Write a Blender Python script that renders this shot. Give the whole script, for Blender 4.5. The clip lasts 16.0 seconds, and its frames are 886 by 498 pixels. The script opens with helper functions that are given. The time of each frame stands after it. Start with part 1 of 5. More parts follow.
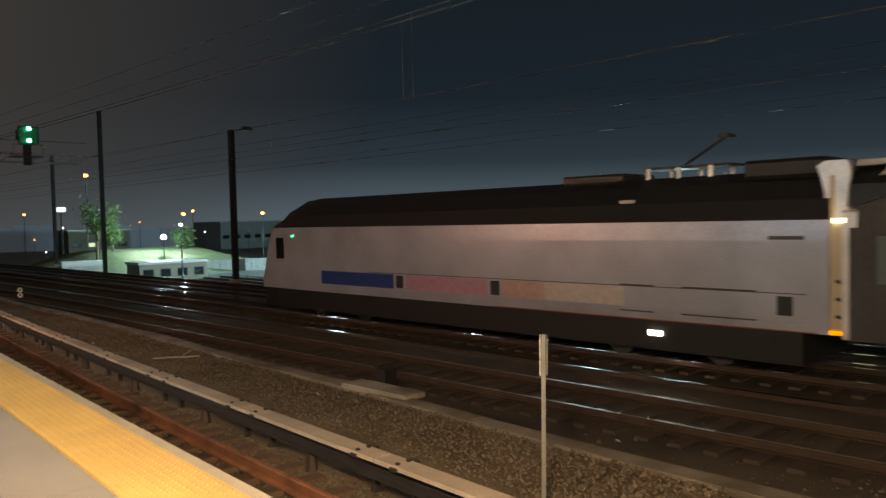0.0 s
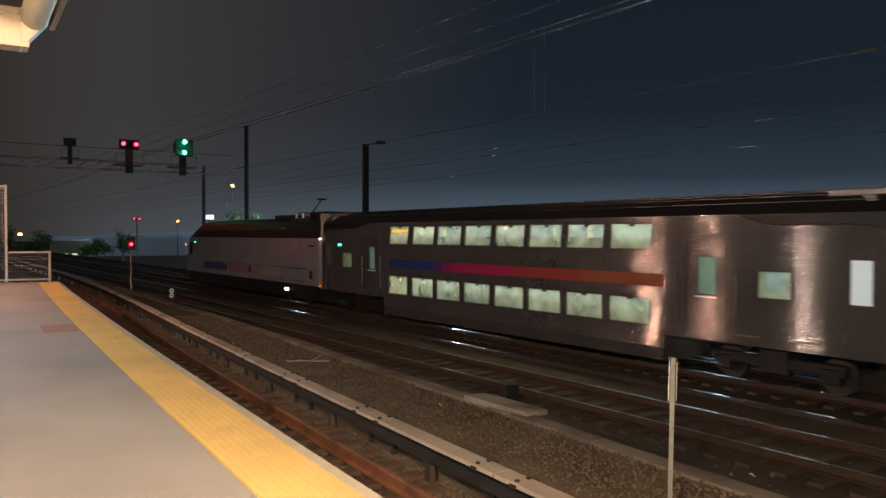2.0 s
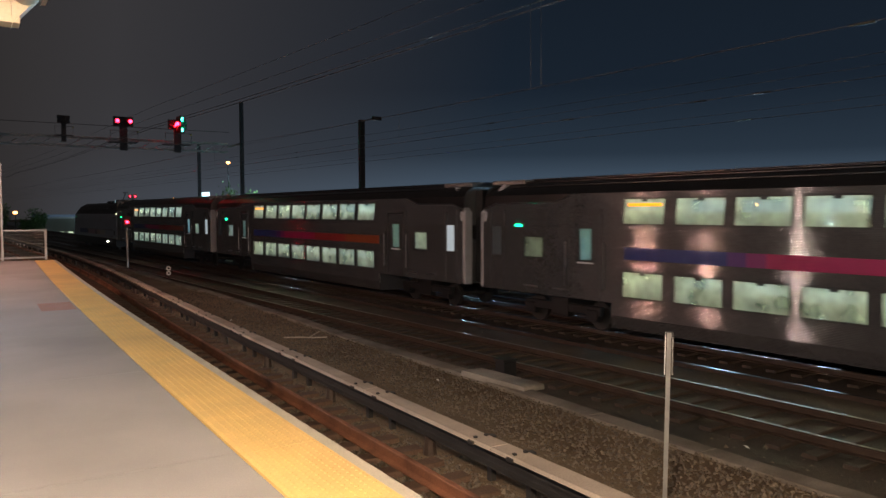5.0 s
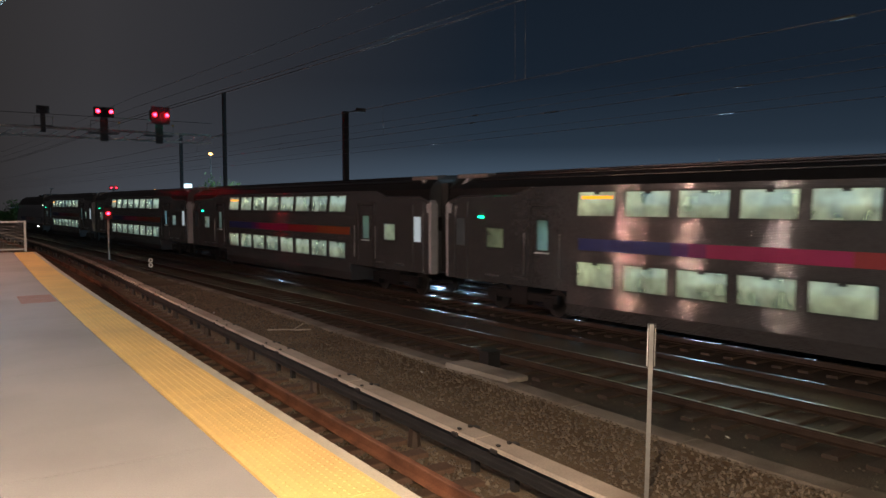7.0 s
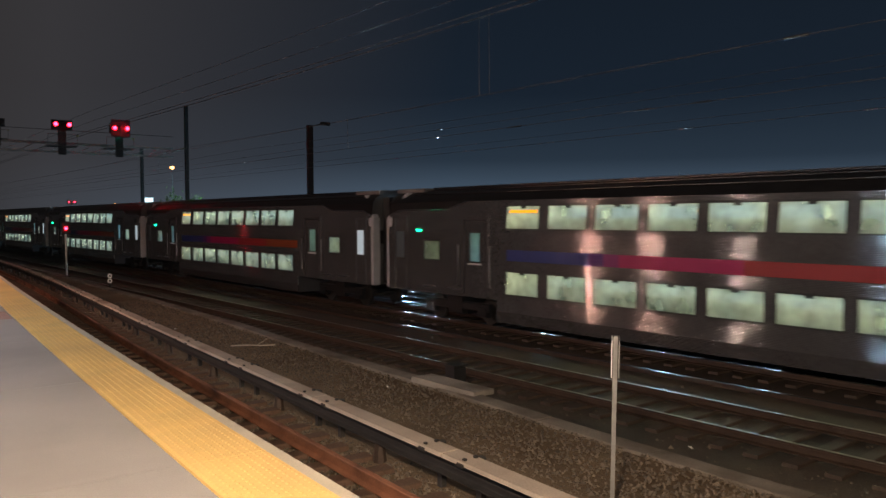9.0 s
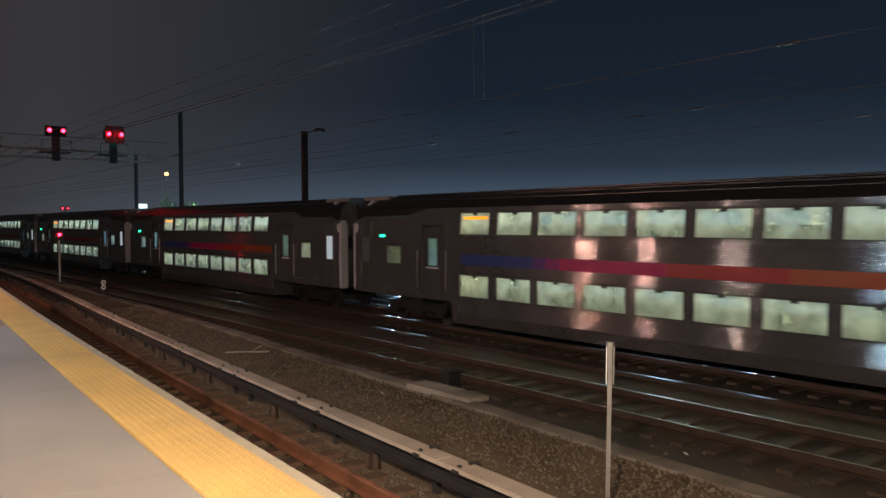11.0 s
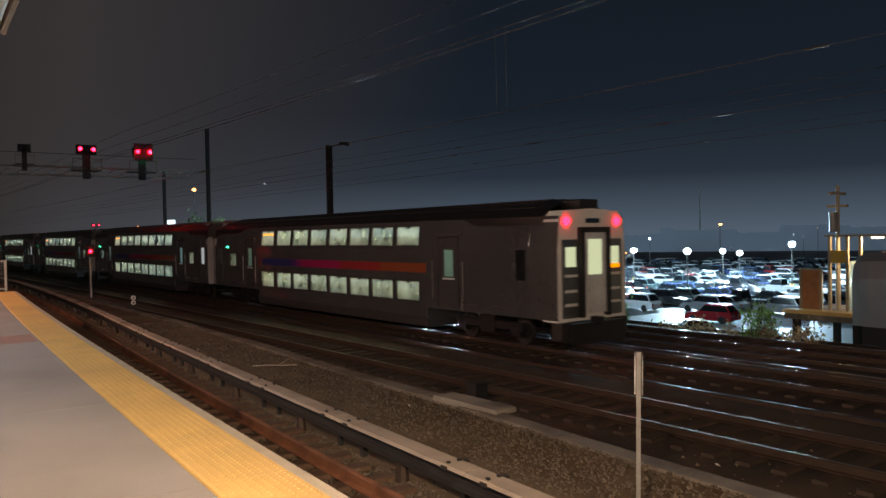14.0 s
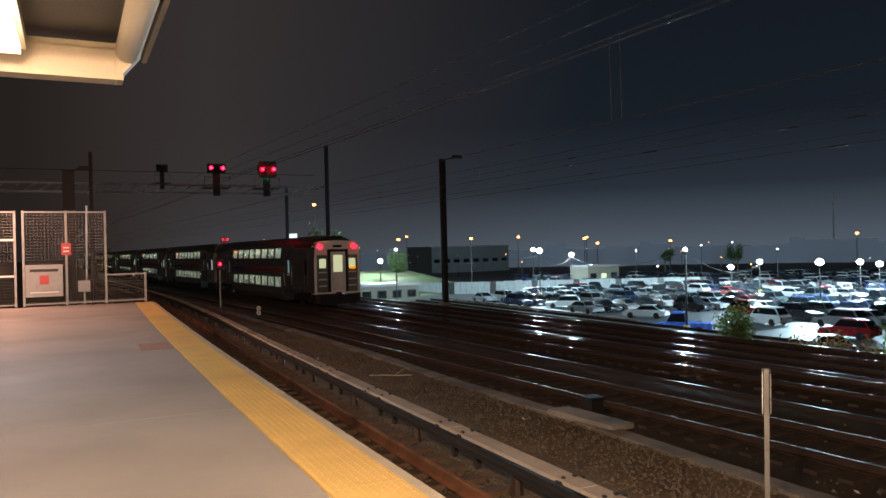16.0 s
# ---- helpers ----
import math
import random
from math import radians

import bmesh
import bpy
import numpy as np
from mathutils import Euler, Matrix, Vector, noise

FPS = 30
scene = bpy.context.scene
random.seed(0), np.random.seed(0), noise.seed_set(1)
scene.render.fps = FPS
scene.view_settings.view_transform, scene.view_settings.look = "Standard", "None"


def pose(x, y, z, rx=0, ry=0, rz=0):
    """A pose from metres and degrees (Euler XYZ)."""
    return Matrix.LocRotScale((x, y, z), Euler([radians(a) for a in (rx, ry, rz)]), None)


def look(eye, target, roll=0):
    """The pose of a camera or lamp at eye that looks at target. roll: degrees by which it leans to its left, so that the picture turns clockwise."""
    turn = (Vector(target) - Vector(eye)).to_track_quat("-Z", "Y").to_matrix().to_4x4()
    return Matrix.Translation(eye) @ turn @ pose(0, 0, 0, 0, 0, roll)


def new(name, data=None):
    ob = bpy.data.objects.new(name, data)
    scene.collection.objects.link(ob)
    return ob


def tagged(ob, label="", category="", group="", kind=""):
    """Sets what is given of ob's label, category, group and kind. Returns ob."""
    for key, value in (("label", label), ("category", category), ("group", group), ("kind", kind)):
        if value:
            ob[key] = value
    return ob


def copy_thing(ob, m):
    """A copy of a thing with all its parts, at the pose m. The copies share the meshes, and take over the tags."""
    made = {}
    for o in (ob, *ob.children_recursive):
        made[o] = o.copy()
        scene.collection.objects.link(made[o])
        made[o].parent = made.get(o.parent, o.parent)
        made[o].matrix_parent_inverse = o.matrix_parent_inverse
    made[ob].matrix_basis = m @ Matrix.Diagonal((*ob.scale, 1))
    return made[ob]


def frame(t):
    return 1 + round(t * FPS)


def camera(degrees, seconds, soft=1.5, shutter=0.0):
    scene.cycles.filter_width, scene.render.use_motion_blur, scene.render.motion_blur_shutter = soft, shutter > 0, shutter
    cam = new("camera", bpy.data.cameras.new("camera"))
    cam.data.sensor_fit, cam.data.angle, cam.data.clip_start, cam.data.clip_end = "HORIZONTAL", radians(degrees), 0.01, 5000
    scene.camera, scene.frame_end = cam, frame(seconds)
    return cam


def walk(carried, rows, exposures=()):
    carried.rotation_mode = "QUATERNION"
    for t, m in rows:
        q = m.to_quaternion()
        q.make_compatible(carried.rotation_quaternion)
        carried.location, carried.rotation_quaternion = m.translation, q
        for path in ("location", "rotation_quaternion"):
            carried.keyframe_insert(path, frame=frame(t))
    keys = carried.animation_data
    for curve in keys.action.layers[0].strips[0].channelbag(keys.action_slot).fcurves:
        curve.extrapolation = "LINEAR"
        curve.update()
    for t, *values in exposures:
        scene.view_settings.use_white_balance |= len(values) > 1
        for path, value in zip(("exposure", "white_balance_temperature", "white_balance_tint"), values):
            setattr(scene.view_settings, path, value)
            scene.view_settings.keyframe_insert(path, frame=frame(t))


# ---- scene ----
cam = camera(61.3, 16.0, soft=1.5, shutter=0.24)
PATH = [
    (0, pose(0, 0, 1.6, 87.73, 1.31, -42.23)),
    (0.5, pose(0, 0, 1.6, 87.89, 0.74, -37.90)),
    (1, pose(0, 0, 1.6, 88.38, 0.23, -35.57)),
    (1.5, pose(0, 0, 1.6, 88.82, 0.05, -33.82)),
    (2, pose(0, 0, 1.6, 88.93, -0.16, -32.53)),
    (2.5, pose(0, 0, 1.6, 88.33, -0.27, -31.69)),
    (3, pose(0, 0, 1.6, 87.81, -0.30, -31.48)),
    (3.5, pose(0, 0, 1.6, 87.56, -0.20, -31.63)),
    (4, pose(0, 0, 1.6, 87.49, -0.03, -32.03)),
    (6.5, pose(0, 0, 1.6, 86.50, 0.08, -33.66)),
    (7, pose(0, 0, 1.6, 86.50, 0.02, -33.99)),
    (7.5, pose(0, 0, 1.6, 86.71, 0.03, -34.57)),
    (8, pose(0, 0, 1.6, 87.05, 0.02, -35.30)),
    (8.5, pose(0, 0, 1.6, 87.33, 0.13, -36.05)),
    (9, pose(0, 0, 1.6, 87.55, 0.14, -36.65)),
    (9.5, pose(0, 0, 1.6, 87.73, 0.15, -37.16)),
    (12, pose(0, 0, 1.6, 88.23, 0.20, -36.82)),
    (12.5, pose(0, 0, 1.6, 88.31, 0.49, -36.47)),
    (13, pose(0, 0, 1.6, 88.51, 0.70, -36.18)),
    (13.5, pose(0, 0, 1.6, 88.72, 0.88, -35.82)),
    (14, pose(0, 0, 1.6, 88.92, 1.00, -35.16)),
    (14.5, pose(0, 0, 1.6, 89.05, 1.37, -33.77)),
    (15, pose(0, 0, 1.6, 89.09, 1.77, -32.10)),
    (15.5, pose(0, 0, 1.6, 89.16, 2.08, -28.86)),
    (16, pose(0, 0, 1.6, 90.01, 1.36, -26.52)),
]
EXPOSURES = [(0, 0.38, 8000, 6), (0.5, 0.48, 7800, 8), (1.0, 0.50, 7600, 10), (2.0, 0.44, 7100, 11), (4.0, 0.36, 6650, 11), (7.0, 0.30, 6500, 11), (13.0, 0.30, 6700, 14), (14.2, 0.14, 7300, 16), (16, 0.06, 7600, 18)]
walk(cam, PATH, EXPOSURES)

# ---- numbers of the place ----
Z_EYE = 1.6             # the platform's top is z = 0
Z_NEAR = -1.2           # rail head of the near track
Z_MAIN = -1.9           # rail heads of the main line
Z_LOT = -6.4            # the car park below the embankment
LEAN = radians(3.2)     # the main line's heading against the platform's
U = Vector((-math.sin(LEAN), math.cos(LEAN), 0))    # along the main line
N = Vector((math.cos(LEAN), math.sin(LEAN), 0))     # across it, away from the platform


def on_main(s, across, z):
    """A point of the main line: metres along it, across it from the eye, and up."""
    p = U * s + N * across
    return Vector((p.x, p.y, z))


def bend(y):
    """The near track's sideways drift along the platform."""
    if y < 0:
        return 0.0
    if y < 26:
        return y * y / 1500
    if y < 60:
        return 0.451 + 0.0347 * (y - 26) - 0.0012 * (y - 26) ** 2
    return 0.243 - 0.047 * (y - 60)


# ---- world and large lights ----
world = bpy.data.worlds.new("night_sky")
scene.world = world
world.use_nodes = True
wn, wl = world.node_tree.nodes, world.node_tree.links
wn.clear()
w_out, w_bg = wn.new("ShaderNodeOutputWorld"), wn.new("ShaderNodeBackground")
w_tc, w_sep, w_ramp = wn.new("ShaderNodeTexCoord"), wn.new("ShaderNodeSeparateXYZ"), wn.new("ShaderNodeValToRGB")
wl.new(w_tc.outputs["Generated"], w_sep.inputs[0])
wl.new(w_sep.outputs["Z"], w_ramp.inputs[0])
w_ramp.color_ramp.elements[0].position, w_ramp.color_ramp.elements[0].color = 0.0, (0.078, 0.118, 0.168, 1)
w_ramp.color_ramp.elements[1].position, w_ramp.color_ramp.elements[1].color = 0.45, (0.0058, 0.0088, 0.0140, 1)
el = w_ramp.color_ramp.elements.new(0.075)
el.color = (0.0205, 0.0335, 0.0510, 1)
el = w_ramp.color_ramp.elements.new(0.16)
el.color = (0.0090, 0.0158, 0.0265, 1)
w_warm, w_mix = wn.new("ShaderNodeMapRange"), wn.new("ShaderNodeMix")
w_warm.inputs[1].default_value, w_warm.inputs[2].default_value = 0.05, 0.6
wl.new(w_sep.outputs["X"], w_warm.inputs[0])
w_mix.data_type = "RGBA"
w_dark, w_left = wn.new("ShaderNodeMapRange"), wn.new("ShaderNodeMix")
w_dark.inputs[1].default_value, w_dark.inputs[2].default_value = -0.05, 0.16
wl.new(w_sep.outputs["X"], w_dark.inputs[0])
w_left.data_type = "RGBA"
w_left.inputs[6].default_value, w_left.inputs[7].default_value = (0.019, 0.0172, 0.0172, 1), (0.043, 0.0400, 0.0415, 1)
wl.new(w_dark.outputs[0], w_left.inputs[0])
wl.new(w_left.outputs[2], w_mix.inputs[6])
wl.new(w_warm.outputs[0], w_mix.inputs[0])
wl.new(w_ramp.outputs[0], w_mix.inputs[7])
wl.new(w_mix.outputs[2], w_bg.inputs[0])
w_bg.inputs[1].default_value = 0.82
wl.new(w_bg.outputs[0], w_out.inputs[0])


def lamp(name, kind, place, energy, colour, size=0.3, target=None, spot=None):
    data = bpy.data.lights.new(name, kind)
    data.energy, data.color = energy, colour
    if kind == "AREA":
        data.size = size
    else:
        data.shadow_soft_size = size
    if spot:
        data.spot_size, data.spot_blend = radians(spot), 0.5
    ob = new(name, data)
    ob.matrix_world = look(place, target) if target else Matrix.Translation(place)
    return ob


WARM, COLD = (1.0, 0.765, 0.565), (0.44, 0.77, 1.0)
# platform canopy lights
for y, power in ((6.2, 40), (0.5, 1650), (-6, 1450), (-14, 1200), (-24, 800)):
    lamp("canopy_light", "POINT", (-0.42, y, 3.12), power, WARM, 0.16)
PLATFORM_LAMPS = (11.9, 18.5, 23.4, 27.3)
for k, y in enumerate(PLATFORM_LAMPS):
    lamp("platform_light", "POINT", (-3.6, y, 3.55), (480, 480, 620, 760)[k], ((0.66, 0.83, 1.0), (1.0, 0.72, 0.60), (1.0, 0.57, 0.44), (1.0, 0.52, 0.39))[k], 0.14)
# unseen warm lamp under the shelter, added to brighten the far platform
lamp("far_platform_fill", "POINT", (30.7, 14.1, 1.05), 170, (1.0, 0.72, 0.42), 0.12)
# flood lights of the car park, by across and along from the eye, height of the head
LOT_LAMPS = ((73.6, 55, -0.9, 4200), (79.2, 108, 0.0, 2600), (64, 95.4, 0.9, 2000), (88, 80.5, -2.2, 1500), (90, 77, -1.4, 1800), (96.6, 66, -1.6, 2200),
             (97.7, 64, -1.9, 1600), (92.4, 53, -0.5, 4200), (50, 125.6, -0.4, 1900), (87, 132, 0.9, 2400), (47.6, 48.5, 1.0, 480), (41, 97, 1.6, 500))
for x, y, z, power in LOT_LAMPS:
    lamp("lot_light", "POINT", (x, y, z + 1.6), power * 6.6, COLD, 0.3)


# ---- materials ----
def mat(name, base, rough=0.6, metal=0.0, scale=6.0, vary=0.25, bump=0.0, fine=60.0, emit=None, glow=0.0, spec=0.5, island=0.0, stain=None, stain_at=0.6, coord="Object"):
    """A surface with variation at two scales: wide stains and a fine grain, and a little relief."""
    m = bpy.data.materials.new(name)
    m.use_nodes = True
    nt = m.node_tree
    b = nt.nodes["Principled BSDF"]
    b.inputs["Roughness"].default_value, b.inputs["Metallic"].default_value = rough, metal
    b.inputs["Specular IOR Level"].default_value = spec
    b.inputs["Base Color"].default_value = (*base, 1)
    if emit:
        b.inputs["Emission Color"].default_value, b.inputs["Emission Strength"].default_value = (*emit, 1), glow
        return m
    tc = nt.nodes.new("ShaderNodeTexCoord")
    n1, n2 = nt.nodes.new("ShaderNodeTexNoise"), nt.nodes.new("ShaderNodeTexNoise")
    n1.inputs["Scale"].default_value, n2.inputs["Scale"].default_value = scale, fine
    n1.inputs["Detail"].default_value, n2.inputs["Detail"].default_value = 4, 3
    for k in (n1, n2):
        nt.links.new(tc.outputs[coord], k.inputs["Vector"])
    add = nt.nodes.new("ShaderNodeMath")
    add.operation = "ADD"
    nt.links.new(n1.outputs[0], add.inputs[0])
    nt.links.new(n2.outputs[0], add.inputs[1])
    rng = nt.nodes.new("ShaderNodeMapRange")
    rng.inputs[1].default_value, rng.inputs[2].default_value = 0.6, 1.4
    rng.inputs[3].default_value, rng.inputs[4].default_value = 1 - vary, 1 + vary
    nt.links.new(add.outputs[0], rng.inputs[0])
    last = rng.outputs[0]
    if island:
        geo, isl, mul = nt.nodes.new("ShaderNodeNewGeometry"), nt.nodes.new("ShaderNodeMapRange"), nt.nodes.new("ShaderNodeMath")
        isl.inputs[3].default_value, isl.inputs[4].default_value = 1 - island, 1 + island
        nt.links.new(geo.outputs["Random Per Island"], isl.inputs[0])
        mul.operation = "MULTIPLY"
        nt.links.new(last, mul.inputs[0])
        nt.links.new(isl.outputs[0], mul.inputs[1])
        last = mul.outputs[0]
    col = nt.nodes.new("ShaderNodeMix")
    col.data_type, col.blend_type = "RGBA", "MULTIPLY"
    col.inputs[0].default_value = 1
    col.inputs[6].default_value = (*base, 1)
    nt.links.new(last, col.inputs[7])
    out = col.outputs[2]
    if stain:
        n3, st, mx = nt.nodes.new("ShaderNodeTexNoise"), nt.nodes.new("ShaderNodeMapRange"), nt.nodes.new("ShaderNodeMix")
        n3.inputs["Scale"].default_value, n3.inputs["Detail"].default_value = scale * 0.35, 6
        nt.links.new(tc.outputs[coord], n3.inputs["Vector"])
        st.inputs[1].default_value, st.inputs[2].default_value = stain_at - 0.12, stain_at + 0.12
        nt.links.new(n3.outputs[0], st.inputs[0])
        mx.data_type = "RGBA"
        mx.inputs[7].default_value = (*stain, 1)
        nt.links.new(st.outputs[0], mx.inputs[0])
        nt.links.new(out, mx.inputs[6])
        out = mx.outputs[2]
    nt.links.new(out, b.inputs["Base Color"])
    ru = nt.nodes.new("ShaderNodeMapRange")
    ru.inputs[3].default_value, ru.inputs[4].default_value = max(0.02, rough - 0.1), min(1, rough + 0.1)
    nt.links.new(n1.outputs[0], ru.inputs[0])
    nt.links.new(ru.outputs[0], b.inputs["Roughness"])
    if bump:
        bp = nt.nodes.new("ShaderNodeBump")
        bp.inputs["Strength"].default_value, bp.inputs["Distance"].default_value = min(1, bump * 20), bump
        nt.links.new(add.outputs[0], bp.inputs["Height"])
        nt.links.new(bp.outputs[0], b.inputs["Normal"])
    return m


def glowing(name, colour, strength):
    return mat(name, tuple(c * 0.5 for c in colour), 0.4, emit=colour, glow=strength)


def steel(name, base, rough):
    """Brushed stainless steel, brushed along the car, so that lamps draw out up and down."""
    m = mat(name, base, rough, 0.72, 0.9, 0.2, 0, 14)
    nt = m.node_tree
    b = nt.nodes["Principled BSDF"]
    for link in list(b.inputs["Roughness"].links):
        nt.links.remove(link)
    b.inputs["Roughness"].default_value = rough
    tg = nt.nodes.new("ShaderNodeTangent")
    tg.direction_type, tg.axis = "RADIAL", "Z"
    nt.links.new(tg.outputs[0], b.inputs["Tangent"])
    b.inputs["Anisotropic"].default_value, b.inputs["Anisotropic Rotation"].default_value = 0.97, 0.25
    tc, mp, nz, bp = nt.nodes.new("ShaderNodeTexCoord"), nt.nodes.new("ShaderNodeMapping"), nt.nodes.new("ShaderNodeTexNoise"), nt.nodes.new("ShaderNodeBump")
    mp.inputs["Scale"].default_value = (1.6, 1.0, 1.1)
    nz.inputs["Scale"].default_value, nz.inputs["Detail"].default_value = 1.4, 2.5
    nt.links.new(tc.outputs["Object"], mp.inputs[0])
    nt.links.new(mp.outputs[0], nz.inputs["Vector"])
    nt.links.new(nz.outputs[0], bp.inputs["Height"])
    bp.inputs["Strength"].default_value, bp.inputs["Distance"].default_value = 0.7, 0.009
    wv, fl = nt.nodes.new("ShaderNodeTexWave"), nt.nodes.new("ShaderNodeBump")
    wv.bands_direction, wv.wave_profile = "Z", "SIN"
    wv.inputs["Scale"].default_value = 9.0
    nt.links.new(tc.outputs["Object"], wv.inputs["Vector"])
    fl.inputs["Strength"].default_value, fl.inputs["Distance"].default_value = 1.0, 0.0022
    nt.links.new(wv.outputs[1], fl.inputs["Height"])
    nt.links.new(bp.outputs[0], fl.inputs["Normal"])
    nt.links.new(fl.outputs[0], b.inputs["Normal"])
    return m


def window_glass(name, tint, mist):
    """Glass that lets light straight through, mirrors a little, and is misted by grime and rain, so that it glows where lit from behind."""
    m = bpy.data.materials.new(name)
    m.use_nodes = True
    nt = m.node_tree
    nt.nodes.clear()
    out, tr, gl, mx, fr, tl, mist_mx, tc, nz, rg = (nt.nodes.new(k) for k in ("ShaderNodeOutputMaterial", "ShaderNodeBsdfTransparent", "ShaderNodeBsdfGlossy", "ShaderNodeMixShader", "ShaderNodeLayerWeight",
                                                                       "ShaderNodeBsdfTranslucent", "ShaderNodeMixShader", "ShaderNodeTexCoord", "ShaderNodeTexNoise", "ShaderNodeMapRange"))
    tr.inputs[0].default_value, gl.inputs["Roughness"].default_value = (*tint, 1), 0.03
    tl.inputs[0].default_value = (*tint, 1)
    fr.inputs[0].default_value = 0.12
    nz.inputs["Scale"].default_value = 1.7
    rg.inputs[1].default_value, rg.inputs[2].default_value = 0.3, 0.7
    rg.inputs[3].default_value, rg.inputs[4].default_value = mist - 0.15, mist + 0.15
    nt.links.new(tc.outputs["Object"], nz.inputs["Vector"])
    nt.links.new(nz.outputs[0], rg.inputs[0])
    nt.links.new(rg.outputs[0], mist_mx.inputs[0])
    nt.links.new(tr.outputs[0], mist_mx.inputs[1])
    nt.links.new(tl.outputs[0], mist_mx.inputs[2])
    nt.links.new(fr.outputs["Facing"], mx.inputs[0])
    nt.links.new(mist_mx.outputs[0], mx.inputs[1])
    nt.links.new(gl.outputs[0], mx.inputs[2])
    nt.links.new(mx.outputs[0], out.inputs[0])
    return m


M_BALLAST = mat("ballast", (0.195, 0.140, 0.086), 0.85, 0, 1.2, 0.45, 0.03, 26, stain=(0.115, 0.070, 0.034), stain_at=0.55)
M_WETBED = mat("wet_track_bed", (0.085, 0.062, 0.042), 0.7, 0, 1.2, 0.5, 0.03, 26, stain=(0.040, 0.031, 0.024), stain_at=0.52)
M_WETTIE = mat("wet_tie", (0.055, 0.039, 0.028), 0.6, 0, 4, 0.4, 0.006, 40, island=0.3)
M_KERB = mat("kerb_concrete", (0.215, 0.185, 0.150), 0.85, 0, 2.5, 0.35, 0.008, 40, stain=(0.10, 0.078, 0.056), stain_at=0.55)
M_STONE = mat("ballast_stone", (0.125, 0.098, 0.070), 0.85, 0, 3, 0.3, 0, 60, island=0.42)
M_CONCRETE = mat("platform_concrete", (0.42, 0.405, 0.39), 0.75, 0, 0.8, 0.14, 0.002, 90, stain=(0.30, 0.285, 0.27), stain_at=0.58)
M_OLD_CONCRETE = mat("old_concrete", (0.33, 0.295, 0.25), 0.85, 0, 2.5, 0.3, 0.006, 40, stain=(0.12, 0.10, 0.08), stain_at=0.58)
M_EDGE = mat("edge_concrete", (0.55, 0.49, 0.40), 0.8, 0, 3, 0.2, 0.002, 60)
M_YELLOW = mat("tactile_yellow", (0.88, 0.60, 0.22), 0.6, 0, 1.6, 0.14, 0.0006, 80, stain=(0.72, 0.48, 0.19), stain_at=0.62)
M_RUST = mat("rusty_rail", (0.35, 0.150, 0.085), 0.8, 0.2, 3, 0.35, 0.002, 60, stain=(0.10, 0.045, 0.03), stain_at=0.6)
M_RAIL = mat("polished_rail", (0.60, 0.61, 0.64), 0.15, 1.0, 5, 0.3, 0.004, 30)
M_DULLRAIL = mat("dull_rail_head", (0.30, 0.25, 0.21), 0.42, 0.8, 2, 0.25, 0, 40)
M_RAILSIDE = mat("rail_web", (0.055, 0.035, 0.024), 0.55, 0.3, 4, 0.4, 0.001, 60)
M_TIE = mat("timber_tie", (0.055, 0.042, 0.034), 0.85, 0, 4, 0.4, 0.006, 40, island=0.3)
M_NEARTIE = mat("rusty_tie", (0.115, 0.068, 0.044), 0.85, 0, 4, 0.4, 0.006, 40, island=0.3)
M_COVER = mat("cover_board", (0.50, 0.42, 0.335), 0.7, 0, 2.5, 0.25, 0.002, 50, stain=(0.27, 0.20, 0.15), stain_at=0.62)
M_DARKSTEEL = mat("dark_steel", (0.055, 0.052, 0.05), 0.5, 0.5, 4, 0.4, 0.001, 60)
M_BLACK = mat("black_paint", (0.012, 0.012, 0.013), 0.5, 0, 3, 0.3, 0.001, 40)
M_GALV = mat("galvanised_steel", (0.36, 0.355, 0.345), 0.5, 0.7, 6, 0.2, 0.0006, 80)
M_WHITE = mat("white_paint", (0.84, 0.83, 0.80), 0.5, 0, 3, 0.1, 0.0006, 60)
M_CREAM = mat("cream_paint", (0.46, 0.39, 0.28), 0.45, 0, 2, 0.1, 0.0006, 60)
M_STEEL = steel("car_stainless", (0.222, 0.222, 0.232), 0.145)
M_STEELEND = mat("car_end_steel", (0.225, 0.225, 0.23), 0.33, 0.85, 1.5, 0.2, 0, 25)
M_PALESTEEL = mat("pale_steel", (0.76, 0.76, 0.77), 0.32, 0.2, 2, 0.2, 0, 25)
M_POST = mat("end_post_steel", (0.62, 0.63, 0.66), 0.32, 0.35, 2, 0.25, 0, 25)
M_ENDLIT = glowing("end_door_glow", (0.74, 0.88, 0.95), 0.32)
M_ROOF = mat("car_roof", (0.020, 0.020, 0.021), 0.36, 0.4, 2, 0.3, 0.002, 20)
M_GLASS = window_glass("car_window", (0.92, 0.96, 0.86), 0.36)
M_DOORGLASS = window_glass("door_window", (0.46, 0.70, 0.80), 0.55)
M_DIMGLASS = mat("dim_end_window", (0.10, 0.125, 0.14), 0.2, 0, 2, 0.2)
M_DARKGLASS = mat("dark_glass", (0.01, 0.012, 0.014), 0.06, 0, 2, 0.1)
M_BLUE = mat("stripe_blue", (0.015, 0.040, 0.19), 0.35, 0, 1, 0.15)
M_MAGENTA = mat("stripe_magenta", (0.36, 0.016, 0.105), 0.35, 0, 1, 0.15)
M_RED = mat("stripe_red", (0.30, 0.030, 0.032), 0.35, 0, 1, 0.15)
M_INDIGO = mat("stripe_indigo", (0.075, 0.026, 0.17), 0.35, 0, 1, 0.15)
M_PURPLE = mat("stripe_purple", (0.20, 0.020, 0.135), 0.35, 0, 1, 0.15)
M_ORANGE = mat("stripe_orange", (0.28, 0.07, 0.028), 0.35, 0, 1, 0.15)
